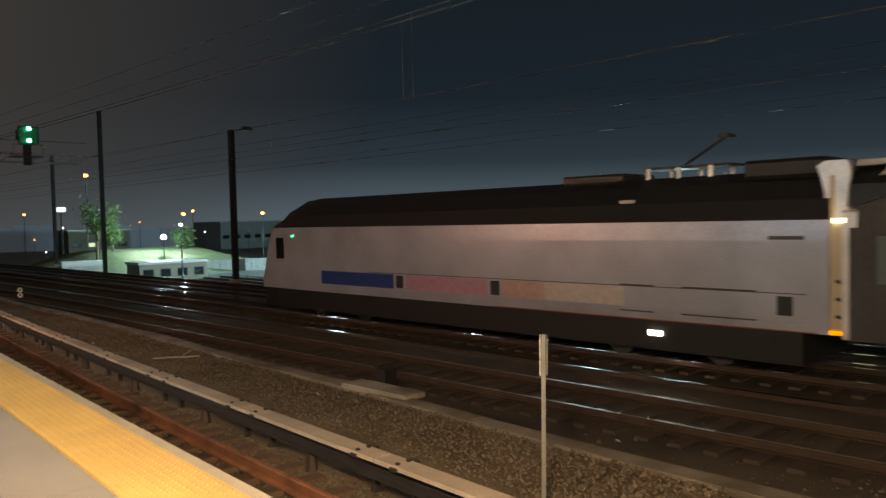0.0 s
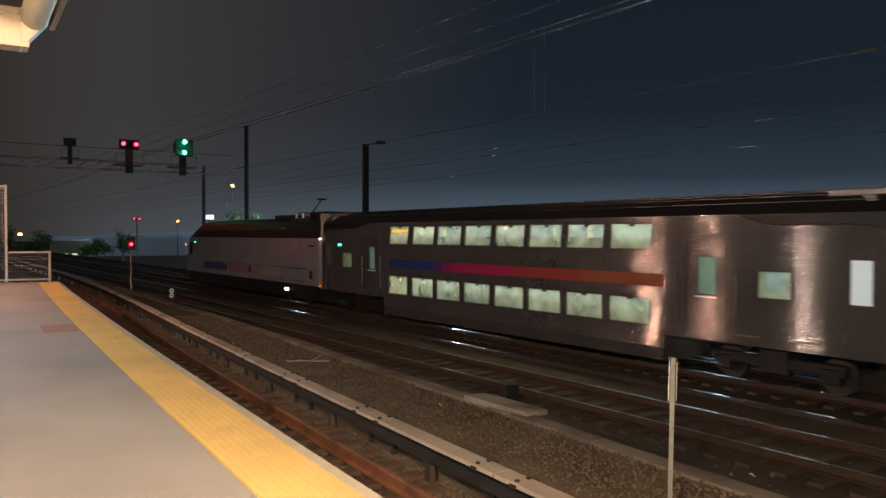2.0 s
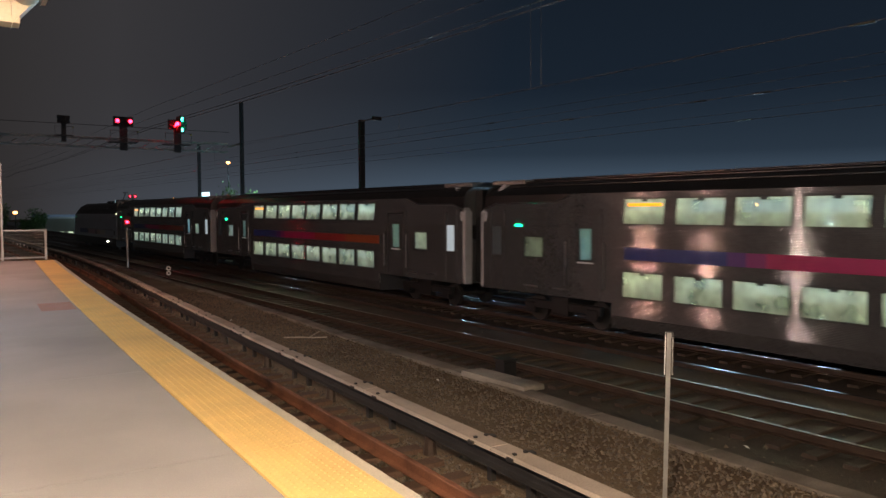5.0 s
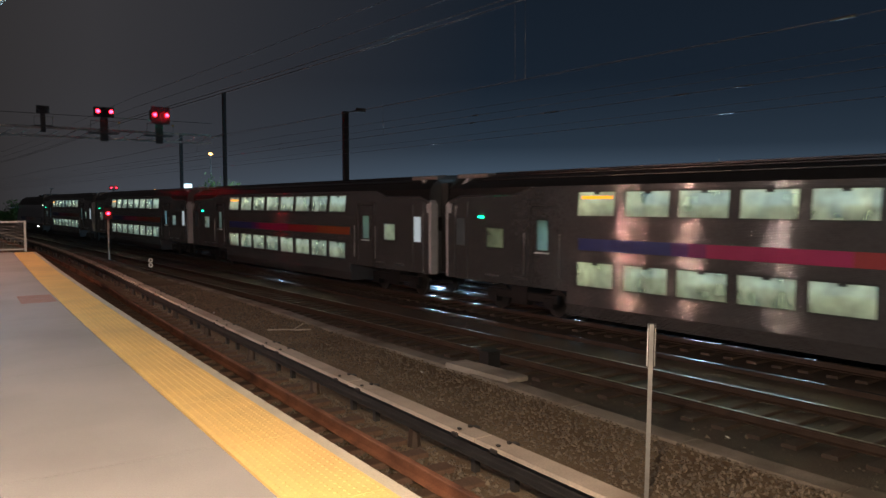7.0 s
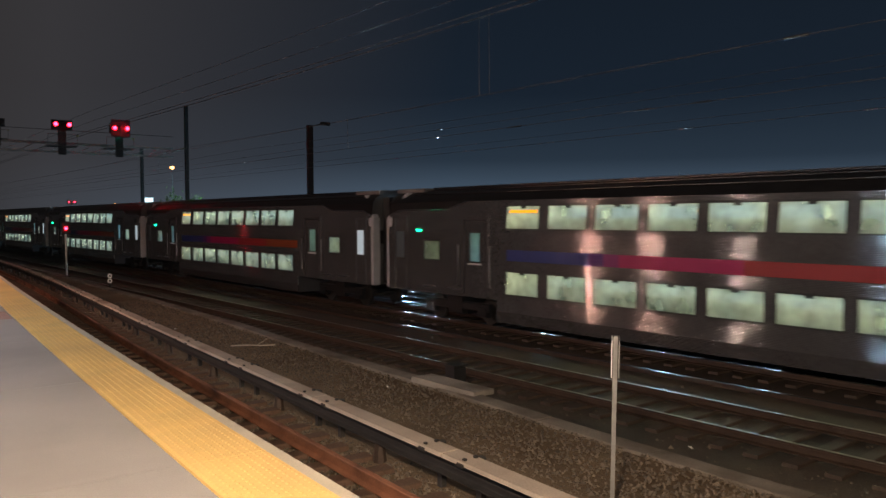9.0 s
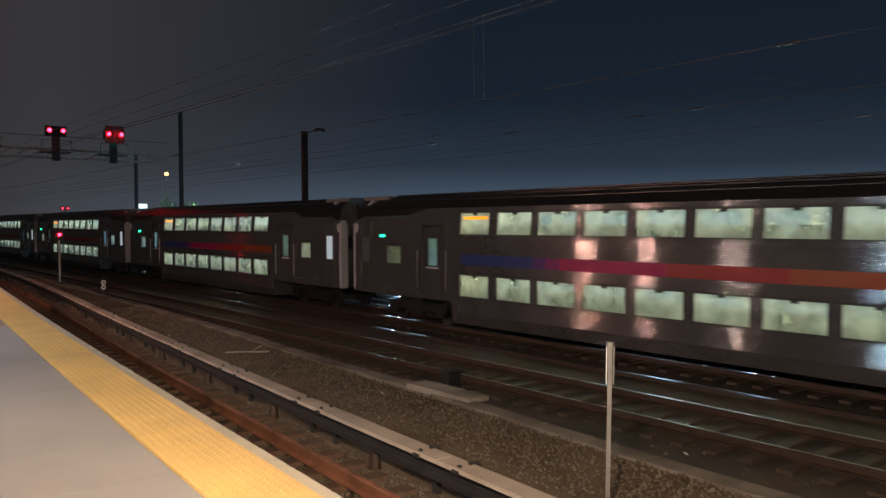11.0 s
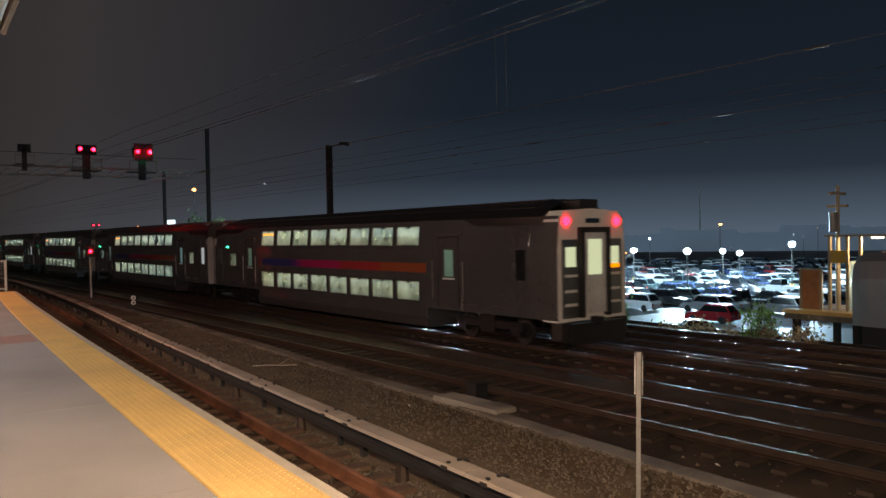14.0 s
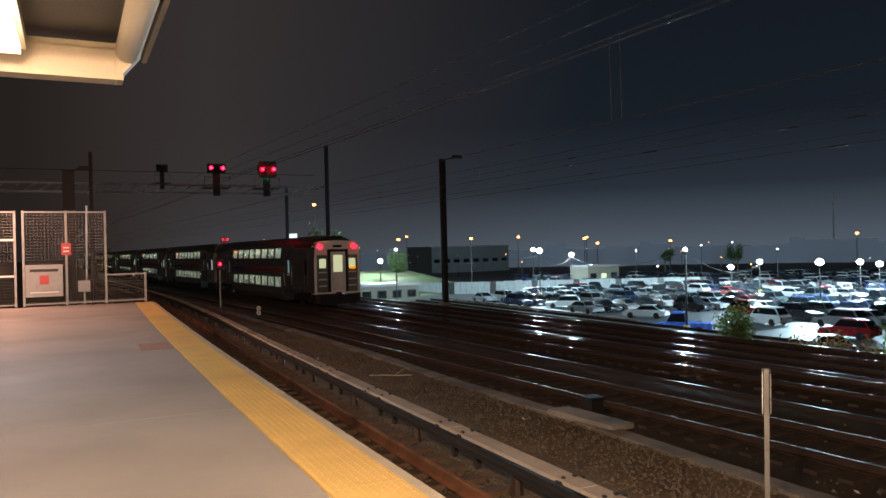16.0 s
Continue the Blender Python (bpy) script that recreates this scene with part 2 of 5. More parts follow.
M_INNER = mat("car_lining", (0.62, 0.66, 0.58), 0.6, 0, 1, 0.1)
M_SEAT = mat("seat_vinyl", (0.16, 0.20, 0.20), 0.5, 0, 4, 0.3)
M_INLIGHT = glowing("car_ceiling_light", (0.97, 1.0, 0.74), 5.0)
M_LITPANE = glowing("lit_window", (0.80, 0.95, 0.62), 0.55)
M_LOCOSIDE = mat("loco_silver", (0.35, 0.375, 0.45), 0.34, 0.3, 0.8, 0.25, 0.001, 30)
M_SIGNRED = glowing("signal_red", (1.0, 0.006, 0.016), 48)
M_SIGNGREEN = glowing("signal_green", (0.01, 1.0, 0.45), 36)
M_TAIL = glowing("tail_red", (1.0, 0.006, 0.016), 30)
M_AMBER = glowing("amber_lamp", (1.0, 0.26, 0.0), 1.4)
M_GREENLAMP = glowing("door_green", (0.0, 1.0, 0.35), 8)
M_FLOOD = glowing("flood_white", (0.80, 0.93, 1.0), 60)
M_SODIUM = glowing("sodium_orange", (1.0, 0.40, 0.11), 7)
M_TUBE = glowing("canopy_tube", (1.0, 0.88, 0.66), 3)
M_ASPHALT = mat("lot_asphalt", (0.092, 0.097, 0.102), 0.5, 0, 0.15, 0.35, 0.003, 8)


# ---- mesh building ----
class Mesh:
    """Gathers vertices and faces of one part."""

    def __init__(self):
        self.v, self.f = [], []

    def add(self, verts, faces):
        k = len(self.v)
        self.v += [tuple(p) for p in verts]
        self.f += [tuple(i + k for i in q) for q in faces]
        return self

    def box(self, x0, x1, y0, y1, z0, z1, bevel=0.0):
        if bevel:
            b, x = bevel, (x0, x1)
            ring = [(y0 + b, z0), (y1 - b, z0), (y1, z0 + b), (y1, z1 - b), (y1 - b, z1), (y0 + b, z1), (y0, z1 - b), (y0, z0 + b)]
            return self.prism([Vector((0, *p)) for p in ring], Vector((x0, 0, 0)), Vector((x1, 0, 0)))
        vs = [(x, y, z) for x in (x0, x1) for y in (y0, y1) for z in (z0, z1)]
        return self.add(vs, [(0, 1, 3, 2), (4, 6, 7, 5), (0, 4, 5, 1), (2, 3, 7, 6), (0, 2, 6, 4), (1, 5, 7, 3)])

    def prism(self, ring, a, b):
        n = len(ring)
        vs = [p + a for p in ring] + [p + b for p in ring]
        fs = [(i, (i + 1) % n, n + (i + 1) % n, n + i) for i in range(n)]
        return self.add(vs, fs + [tuple(range(n))[::-1], tuple(range(n, 2 * n))])

    def tube(self, a, b, r0, r1=None, n=8):
        a, b = Vector(a), Vector(b)
        r1 = r0 if r1 is None else r1
        q = (b - a).to_track_quat("Z", "Y")
        ring = [Vector((math.cos(2 * math.pi * i / n), math.sin(2 * math.pi * i / n), 0)) for i in range(n)]
        vs = [a + q @ (p * r0) for p in ring] + [b + q @ (p * r1) for p in ring]
        return self.add(vs, [(i, (i + 1) % n, n + (i + 1) % n, n + i) for i in range(n)] + [tuple(range(n))[::-1], tuple(range(n, 2 * n))])

    def line(self, points, r, n=5):
        for a, b in zip(points, points[1:]):
            self.tube(a, b, r, r, n)
        return self

    def sweep(self, profile, stations, closed=True):
        """profile: (across, up) pairs; stations: (origin, across axis)."""
        n, k = len(profile), len(self.v)
        for o, ax in stations:
            self.v += [tuple(o + ax * p + Vector((0, 0, q))) for p, q in profile]
        m = n if closed else n - 1
        for j in range(len(stations) - 1):
            for i in range(m):
                a, b = k + j * n + i, k + j * n + (i + 1) % n
                self.f.append((a, b, b + n, a + n))
        if closed:
            self.f.append(tuple(range(k, k + n))[::-1])
            self.f.append(tuple(range(k + (len(stations) - 1) * n, k + len(stations) * n)))
        return self

    def ball(self, c, r, n=8, m=5, squash=1.0):
        c = Vector(c)
        vs = [c + Vector((0, 0, r * squash))]
        for j in range(1, m):
            a = math.pi * j / m
            vs += [c + Vector((r * math.sin(a) * math.cos(2 * math.pi * i / n), r * math.sin(a) * math.sin(2 * math.pi * i / n), r * squash * math.cos(a))) for i in range(n)]
        vs.append(c - Vector((0, 0, r * squash)))
        fs = [(0, 1 + i, 1 + (i + 1) % n) for i in range(n)]
        for j in range(m - 2):
            fs += [(1 + j * n + i, 1 + (j + 1) * n + i, 1 + (j + 1) * n + (i + 1) % n, 1 + j * n + (i + 1) % n) for i in range(n)]
        e = len(vs) - 1
        fs += [(e, 1 + (m - 2) * n + (i + 1) % n, 1 + (m - 2) * n + i) for i in range(n)]
        return self.add(vs, fs)

    def data(self, name, material):
        me = bpy.data.meshes.new(name)
        me.from_pydata(self.v, [], self.f)
        bm = bmesh.new()
        bm.from_mesh(me)
        bmesh.ops.remove_doubles(bm, verts=bm.verts, dist=1e-5)
        bmesh.ops.recalc_face_normals(bm, faces=bm.faces)
        bm.to_mesh(me)
        bm.free()
        me.materials.append(material)
        return me


def part(name, mesh, material, parent=None, label="", smooth=False):
    """Links a mesh as one object, under a thing or a part."""
    me = mesh.data(name, material) if isinstance(mesh, Mesh) else mesh
    ob = new(name, me)
    if smooth:
        me.polygons.foreach_set("use_smooth", [True] * len(me.polygons))
    if parent:
        ob.parent = parent
    if label:
        tagged(ob, label)
    return ob


def thing(name, label, category, at=None, group="", kind=""):
    ob = new(name)
    ob.empty_display_size = 0.3
    if at is not None:
        ob.matrix_basis = at
    return tagged(ob, label, category, group, kind)


def structure(name, mesh, material, label, category="ground"):
    return tagged(part(name, mesh, material), label, category, kind="structure")


# ---- ground ----
def kerb_x(y):
    return 7.7 if y < 25 else 7.7 - 0.03 * (y - 25) - 0.00012 * (y - 25) ** 2


def edge_x(y):
    """The rim of the embankment, where the main line's deck ends."""
    return (23.35 - N.y * y) / N.x


ground = Mesh()
g_rows = [-400, -120] + list(range(-60, 121, 3)) + [150, 200, 300, 500, 900]
g_cols = 0
for y in g_rows:
    yy = max(-60, min(200, y))
    b, k, e = bend(min(yy, 90)), kerb_x(min(yy, 90)), edge_x(yy)
    row = [(-900, -1.5), (-12, -1.5), (1.9 + b, -1.46), (4.6 + b, -1.43), (5.4 + b, -1.40), (min(6.6, k - 0.4), -1.45), (k - 0.05, -1.46), (k + 0.33, -1.62), (k + 0.9, -2.0),
           (k + 1.6, -2.12), (e - 4, -2.12), (e - 0.25, -2.15), (e, -6.35), (e + 6, Z_LOT), (e + 40, Z_LOT), (e + 200, Z_LOT), (e + 1200, Z_LOT)]
    g_cols = len(row)
    ground.v += [(x, y, z) for x, z in row]
bed_ = Mesh()
bed_.v = list(ground.v)
for j in range(len(g_rows) - 1):
    for i in range(g_cols - 1):
        a = j * g_cols + i
        (bed_ if 8 <= i <= 11 else ground).f.append((a, a + 1, a + g_cols + 1, a + g_cols))
structure("ground", ground, M_BALLAST, "dark brown ballast and dirt beside the tracks")
structure("track_bed", bed_, M_WETBED, "wet black ballast bed under the main line")

lot = Mesh()
lot.add([(30, -60, Z_LOT + 0.02), (900, -60, Z_LOT + 0.02), (900, 700, Z_LOT + 0.02), (8, 700, Z_LOT + 0.02), (27, 60, Z_LOT + 0.02)], [(0, 1, 2, 3, 4)])
structure("pavement", lot, M_ASPHALT, "wet grey asphalt of the floodlit car park", "pavement")

# ---- platform ----
def platform_strip(x0, x1, z0, z1, y0, y1, step=1.5):
    ys = [y0 + (y1 - y0) * i / max(1, round((y1 - y0) / step)) for i in range(max(1, round((y1 - y0) / step)) + 1)]
    return Mesh().sweep([(x0, z0), (x1, z0), (x1, z1), (x0, z1)], [(Vector((bend(y), y, 0)), Vector((1, 0, 0))) for y in ys])


PLAT_END = 28.2
platform = structure("platform", platform_strip(-9, 2.03, -1.5, -0.035, -45, PLAT_END), M_OLD_CONCRETE, "raised concrete station platform with grey paving slabs", "platform")
cuts = [c for c in [4.85 + 3.05 * k for k in range(-16, 9)] if c < PLAT_END]
for a, b in zip(cuts, cuts[1:] + [PLAT_END]):
    for x0, x1 in ((-9, -5.4), (-5.392, -2.2), (-2.192, 1.47)):
        slab = platform_strip(x0, x1, -0.034, 0.0, a + 0.004, b - 0.004)
        part("paving_slab", slab, M_CONCRETE, platform)
edge = part("edge_strip", platform_strip(2.03, 2.12, -0.6, 0.0, -45, PLAT_END), M_EDGE, platform, "pale worn concrete edge")
domes = Mesh()
for k in range(60):
    a = -44 + 1.22 * k
    if a + 1.22 > PLAT_END:
        break
    part("tactile_panel", platform_strip(1.485, 2.025, -0.03, 0.006, a + 0.002, a + 1.218), M_YELLOW, platform)
yy = 2.6
while yy < 17:
    for i in range(9):
        x = 1.515 + 0.06 * i + bend(yy)
        ring = [(math.cos(q * 1.0472), math.sin(q * 1.0472)) for q in range(6)]
        domes.add([(x + 0.013 * c, yy + 0.013 * s, 0.006) for c, s in ring] + [(x + 0.008 * c, yy + 0.008 * s, 0.0092) for c, s in ring],
                  [(q, (q + 1) % 6, 6 + (q + 1) % 6, 6 + q) for q in range(6)] + [(6, 7, 8, 9, 10, 11)])
    yy += 0.06
tagged(part("tactile_dome", domes, M_YELLOW, platform), kind="stuff")
M_REDMAT = mat("red_marking", (0.42, 0.24, 0.20), 0.6, 0, 4, 0.25, 0.001, 60)
marking = thing("floor_marking", "faded red hatched marking on the platform", "marking", pose(0, 0, 0))
for i in range(9):
    yb = 13.6 + 0.13 * i
    part("stripe", platform_strip(0.92, 1.44, 0.0, 0.004, yb, yb + 0.075, 0.2), M_REDMAT, marking)


# ---- tracks ----
def rail_profile(w=0.07, h=0.16):
    return [(-0.07, -h), (0.07, -h), (0.07, -h + 0.015), (0.012, -h + 0.035), (0.012, -0.04), (w / 2, -0.03), (w / 2, -0.006), (w / 2 - 0.008, 0), (-w / 2 + 0.008, 0), (-w / 2, -0.006), (-w / 2, -0.03),
            (-0.012, -0.04), (-0.012, -h + 0.035), (-0.07, -h + 0.015)]


def main_stations(across, z, s0, s1, n=2):
    return [(on_main(s0 + (s1 - s0) * i / n, across, z), N) for i in range(n + 1)]


def near_stations(x, z, y0=-40, y1=110, step=2.5):
    k = int((y1 - y0) / step)
    return [(Vector((x + bend(y0 + step * i), y0 + step * i, z)), Vector((1, 0, 0))) for i in range(k + 1)]


def tie_mesh(length, width=0.22, height=0.17):
    return Mesh().box(-length / 2, length / 2, -width / 2, width / 2, -height, 0, 0.012)


near_track = thing("railway_track", "rusty running rails on dark timber ties beside the platform", "railway track", kind="structure")
for x in (2.7, 4.15):
    part("rail", Mesh().sweep(rail_profile(), near_stations(x, Z_NEAR)), M_RUST, near_track)
tie = tie_mesh(2.6).data("tie", M_NEARTIE)
for k in range(110):
    y = -6 + 0.56 * k
    ob = part("tie", tie, M_TIE, near_track)
    ob.matrix_basis = pose(3.42 + bend(y) + random.uniform(-0.03, 0.03), y, Z_NEAR - 0.165, 0, 0, random.uniform(-1, 1))

LINES = (12.22, 17.37, 22.05)     # middles of the main line's tracks, across from the eye
main_tie = tie_mesh(2.6, 0.24).data("tie", M_WETTIE)
for k, c in enumerate(LINES):
    track = thing("railway_track", "shiny wet rails on dark ties of the main line", "railway track", kind="structure")
    for side in (-0.755, 0.755):
        rail = part("rail", Mesh().sweep(rail_profile(), main_stations(c + side, Z_MAIN, -80, 420)), M_RAILSIDE, track)
        part("rail_head", Mesh().sweep([(-0.034, 0.0015), (-0.017, 0.0022), (0.0, 0.0025), (0.017, 0.0022), (0.034, 0.0015)], main_stations(c + side, Z_MAIN, -80, 420), False), M_RAIL if k else M_DULLRAIL, rail, "polished wet running surface" if k else "dull worn running surface", True)
    for j in range(130):
        s = -12 + 0.61 * j
        ob = part("tie", main_tie, M_TIE, track)
        p = on_main(s, c, Z_MAIN - 0.16)
        ob.matrix_basis = pose(p.x, p.y, p.z, 0, 0, 3.2 + random.uniform(-0.8, 0.8))
for c in (14.75, 18.95, 20.2):
    duct = thing("conduit", "low wet steel conduit lying along the ballast", "conduit", kind="structure")
    part("pipe", Mesh().sweep([(-0.06, -0.1), (0.06, -0.1), (0.06, 0.0), (-0.06, 0.0)], main_stations(c, Z_MAIN - 0.06, -60, 300)), M_RAILSIDE, duct)
    part("lid", Mesh().sweep([(-0.055, 0.003), (0.055, 0.003)], main_stations(c, Z_MAIN - 0.06, -60, 300), False), M_RAIL, duct, "wet steel lid")

third = thing("third_rail", "covered third rail on brackets beside the rusty track", "third rail", kind="structure")
part("contact_rail", Mesh().sweep(rail_profile(0.09, 0.13), near_stations(4.78, -1.05)), M_DARKSTEEL, third)
cover_len, yc = 3.05, -12.0
while yc < 95:
    st = [(Vector((bend(yc + 0.76 * i), yc + 0.76 * i, -0.90)), Vector((1, 0, 0))) for i in range(5)]
    dz = random.uniform(-0.004, 0.004)
    part("cover_board", Mesh().sweep([(4.62, -0.045 + dz), (4.86, -0.045 + dz), (4.86, 0.0 + dz), (4.625, 0.0 + dz)], [(o + Vector((0, 0.006 * (i == 0) - 0.006 * (i == 4), 0)), a) for i, (o, a) in enumerate(st)]), M_COVER, third)
    for off in (0.35, 2.7):
        yb = yc + off
        x = bend(yb)
        br = Mesh().box(4.60 + x, 4.72 + x, yb - 0.05, yb + 0.05, -0.96, -0.92).box(4.86 + x, 4.93 + x, yb - 0.04, yb + 0.04, -1.42, -0.9).box(4.62 + x, 4.93 + x, yb - 0.04, yb + 0.04, -0.955, -0.945)
        part("bracket", br, M_DARKSTEEL, third)
        part("bolt", Mesh().box(4.80 + x, 4.84 + x, yb - 0.02, yb + 0.02, -0.9, -0.875).box(4.655 + x, 4.69 + x, yb - 0.02, yb + 0.02, -0.9, -0.88), M_DARKSTEEL, third)
    ins = Mesh().tube((4.78 + bend(yc + 1.5), yc + 1.5, -1.42), (4.78 + bend(yc + 1.5), yc + 1.5, -1.17), 0.09, 0.06, 8)
    part("insulator", ins, M_RAILSIDE, third)
    yc += cover_len

kerb = thing("kerb", "worn low concrete trough between the two railways", "kerb", kind="structure")
for k in range(60):
    ya = -20 + 2.0 * k
    st = [(Vector((kerb_x(ya + q) + 0.05 * math.sin(ya * 0.7 + q * 0.7), ya + q, -1.42 + random.uniform(-0.006, 0.006))), Vector((1, 0, 0))) for q in (0.01, 1.0, 1.99)]
    part("trough_block", Mesh().sweep([(0, -0.3), (0.34, -0.3), (0.34, -0.01), (0.325, 0.0), (0.015, 0.0), (0, -0.01)], st), M_KERB, kerb)

rim = thing("retaining_wall", "dark wet edge beam of the railway embankment", "wall", kind="structure")
part("edge_beam", Mesh().sweep([(23.2, -2.04), (23.2, -2.4), (23.6, -2.4), (23.6, -2.04), (23.56, -2.0), (23.24, -2.0)], main_stations(0, 0.0, -80, 300)), M_DARKSTEEL, rim)
part("wall_face", Mesh().sweep([(23.35, -6.4), (23.55, -6.4), (23.55, -2.3), (23.35, -2.3)], main_stations(0, 0.0, -80, 300)), M_OLD_CONCRETE, rim)


# ---- the passing train ----
def section_y(z, prof):
    for (y0, z0), (y1, z1) in zip(prof, prof[1:]):
        if z0 <= z <= z1:
            return y0 + (y1 - y0) * (z - z0) / max(1e-6, z1 - z0)
    return prof[-1][0]


BODY = [(1.40, 0.26), (1.52, 0.62), (1.525, 3.0), (1.43, 4.0)]
ROOF = [(1.43, 4.0), (1.32, 4.2), (1.05, 4.38), (0.6, 4.5), (0.0, 4.55)]


def pierced(openings, x0, x1, z0, z1, prof, inset, side, extra=()):
    """A skin of the car's side with its openings left free."""
    xs = sorted({x0, x1, *[v for o in openings for v in o[:2] if x0 < v < x1], *extra})
    zs = sorted({z0, z1, *[v for o in openings for v in o[2:4] if z0 < v < z1], *[z for _, z in prof if z0 < z < z1]})
    m = Mesh()
    for a, b in zip(xs, xs[1:]):
        for c, d in zip(zs, zs[1:]):
            mx, mz = (a + b) / 2, (c + d) / 2
            if any(o[0] < mx < o[1] and o[2] < mz < o[3] for o in openings):
                continue
            yc_, yd_ = side * (section_y(c, prof) - inset), side * (section_y(d, prof) - inset)
            m.add([(a, yc_, c), (b, yc_, c), (b, yd_, d), (a, yd_, d)], [(0, 1, 2, 3)])
    return m


def reveals(m, openings, prof, side, depth):
    for a, b, c, d in openings:
        yc_, yd_ = section_y(c, prof), section_y(d, prof)
        o = [(a, yc_, c), (b, yc_, c), (b, yd_, d), (a, yd_, d)]
        m.add([(x, side * y, z) for x, y, z in o] + [(x, side * (y - depth), z) for x, y, z in o], [(i, (i + 1) % 4, 4 + (i + 1) % 4, 4 + i) for i in range(4)])
    return m


def saloon_windows():
    out = []
    for z0, z1 in ((3.14, 3.82), (1.16, 1.85)):
        for i in range(8):
            a = 0.02 if i == 0 else 1.70 + 1.66 * (i - 1)
            w = 1.34 if i == 0 else 1.40
            out.append((-a - w, -a, z0, z1))
    return out


def bogie(parent, x):
    """A truck: frame with two wheelsets."""
    m = Mesh()
    for y in (-1.05, 1.05):
        m.box(x - 1.6, x + 1.6, y - 0.09, y + 0.09, 0.45, 0.72, 0.03)
        m.box(x - 0.35, x + 0.35, y - 0.12, y + 0.12, 0.3, 0.9, 0.04)
        for w in (-1.3, 1.3):
            m.box(x + w - 0.2, x + w + 0.2, y - 0.12, y + 0.12, 0.28, 0.62, 0.03)
    m.box(x - 0.3, x + 0.3, -1.0, 1.0, 0.5, 0.95)
    b = part("truck", m, M_BLACK, parent, "black steel bogie frame")
    for w in (-1.3, 1.3):
        wm = Mesh().tube((x + w, -0.72, 0.42), (x + w, 0.72, 0.42), 0.08)
        for y in (-0.72, 0.72):
            wm.tube((x + w, y - 0.065, 0.42), (x + w, y + 0.065, 0.42), 0.42, 0.42, 18)
        part("wheelset", wm, M_DARKSTEEL, b)


STRIPE = ((-0.1, -3.2, M_BLUE), (-3.2, -3.7, M_INDIGO), (-3.7, -4.2, M_PURPLE), (-4.2, -7.6, M_MAGENTA), (-7.6, -10.6, M_RED), (-10.6, -13.5, M_ORANGE))
FRONT, BACK, CAB_BACK = 5.95, -19.1, -19.75


def coach(cab):
    """A double-deck coach; its origin lies at rail height, under the front edge of its first saloon window."""
    back = CAB_BACK if cab else BACK
    car = thing("passenger_coach", "double-deck stainless steel coach with lit windows and a rainbow stripe" if not cab else "double-deck stainless steel cab car with red tail lamps", "railway coach")
    wins = saloon_windows()
    doors = [(1.09, 1.58, 2.08, 3.0), (-15.02, -14.5, 2.08, 3.0)]
    small = [(3.08, 3.9, 2.08, 2.7)] if cab else [(3.08, 3.9, 2.08, 2.7), (-16.9, -16.1, 2.08, 2.7)]
    opens = wins + doors + small
    skin, lining = Mesh(), Mesh()
    for side in (1, -1):
        for (x0, x1, z0) in ((0.35, FRONT, 0.95), (-13.5, 0.35, 0.26), (back, -13.5, 0.95)):
            s = pierced(opens, x0, x1, z0, 4.0, BODY, 0, side)
            skin.add(s.v, s.f)
            s = pierced(opens, x0, x1, max(z0, 0.4), 3.98, BODY, 0.07, side)
            lining.add(s.v, s.f)
        reveals(skin, opens, BODY, side, 0.10)
    for x in (0.35, -13.5):
        skin.add([(x, -1.5, 0.26), (x, 1.5, 0.26), (x, 1.5, 1.0), (x, -1.5, 1.0)], [(0, 1, 2, 3)])
    skin.add([(0.35, -1.4, 0.26), (0.35, 1.4, 0.26), (-13.5, 1.4, 0.26), (-13.5, -1.4, 0.26)], [(0, 1, 2, 3)])
    for x0, x1 in ((0.35, FRONT), (back, -13.5)):
        skin.add([(x0, -1.52, 0.95), (x0, 1.52, 0.95), (x1, 1.52, 0.95), (x1, -1.52, 0.95)], [(0, 1, 2, 3)])
    part("body", skin, M_STEEL, car)
    part("lining", lining, M_INNER, car, "pale green inner lining")
    # ends
    for x, flip in ((FRONT, 1), (back, -1)):
        if cab and x == back:
            continue
        e = Mesh()
        ring = [(section_y(z, BODY), z) for z in (0.95, 1.6, 3.0, 4.0)] + ROOF[1:-1]
        full = ring + [(-y, z) for y, z in ring[::-1]]
        e.add([(x, y, z) for y, z in full], [tuple(range(len(full)))])
        end = part("end_wall", e, M_STEELEND, car, "pale end wall with corner posts")
        for y in (-1.36, 1.36):
            post_ = Mesh().box(x - 0.14, x + 0.14, y - 0.15, y + 0.15, 0.95, 3.5, 0.05)
            post_.prism([Vector((-0.1, y - 0.12, 0)), Vector((0.1, y - 0.12, 0)), Vector((0.1, y + 0.12, 0)), Vector((-0.1, y + 0.12, 0))], Vector((x, 0, 3.5)), Vector((x - 0.75 * flip, -y * 0.18, 4.36)))
            part("corner_post", post_, M_POST, end, "pale rounded corner post")
        part("roof_plate", Mesh().box(min(x, x - 1.6 * flip), max(x, x - 1.6 * flip), 0.15, 1.12, 4.36, 4.5, 0.02), M_GALV, end, "bright metal roof plate")
        part("end_window", Mesh().box(x - 0.015, x + 0.02 * flip, 0.85, 1.15, 2.5, 3.0), M_BLACK, end)
        part("gangway_bellows", Mesh().box(min(x, x + 0.4 * flip), max(x, x + 0.4 * flip), -0.95, 0.95, 1.0, 4.24, 0.03), M_BLACK, end)
    # roof
    r = Mesh()
    half = ROOF + [(-y, z) for y, z in ROOF[-2::-1]]
    x_end = back if not cab else back + 0.6
    for i, x in enumerate((FRONT, 4.9, -18.7, x_end)):
        drop = 0.0 if 0 < i < 3 else 0.12
        r.v += [(x, y, z - drop * (z > 4.05)) for y, z in half]
    nh = len(half)
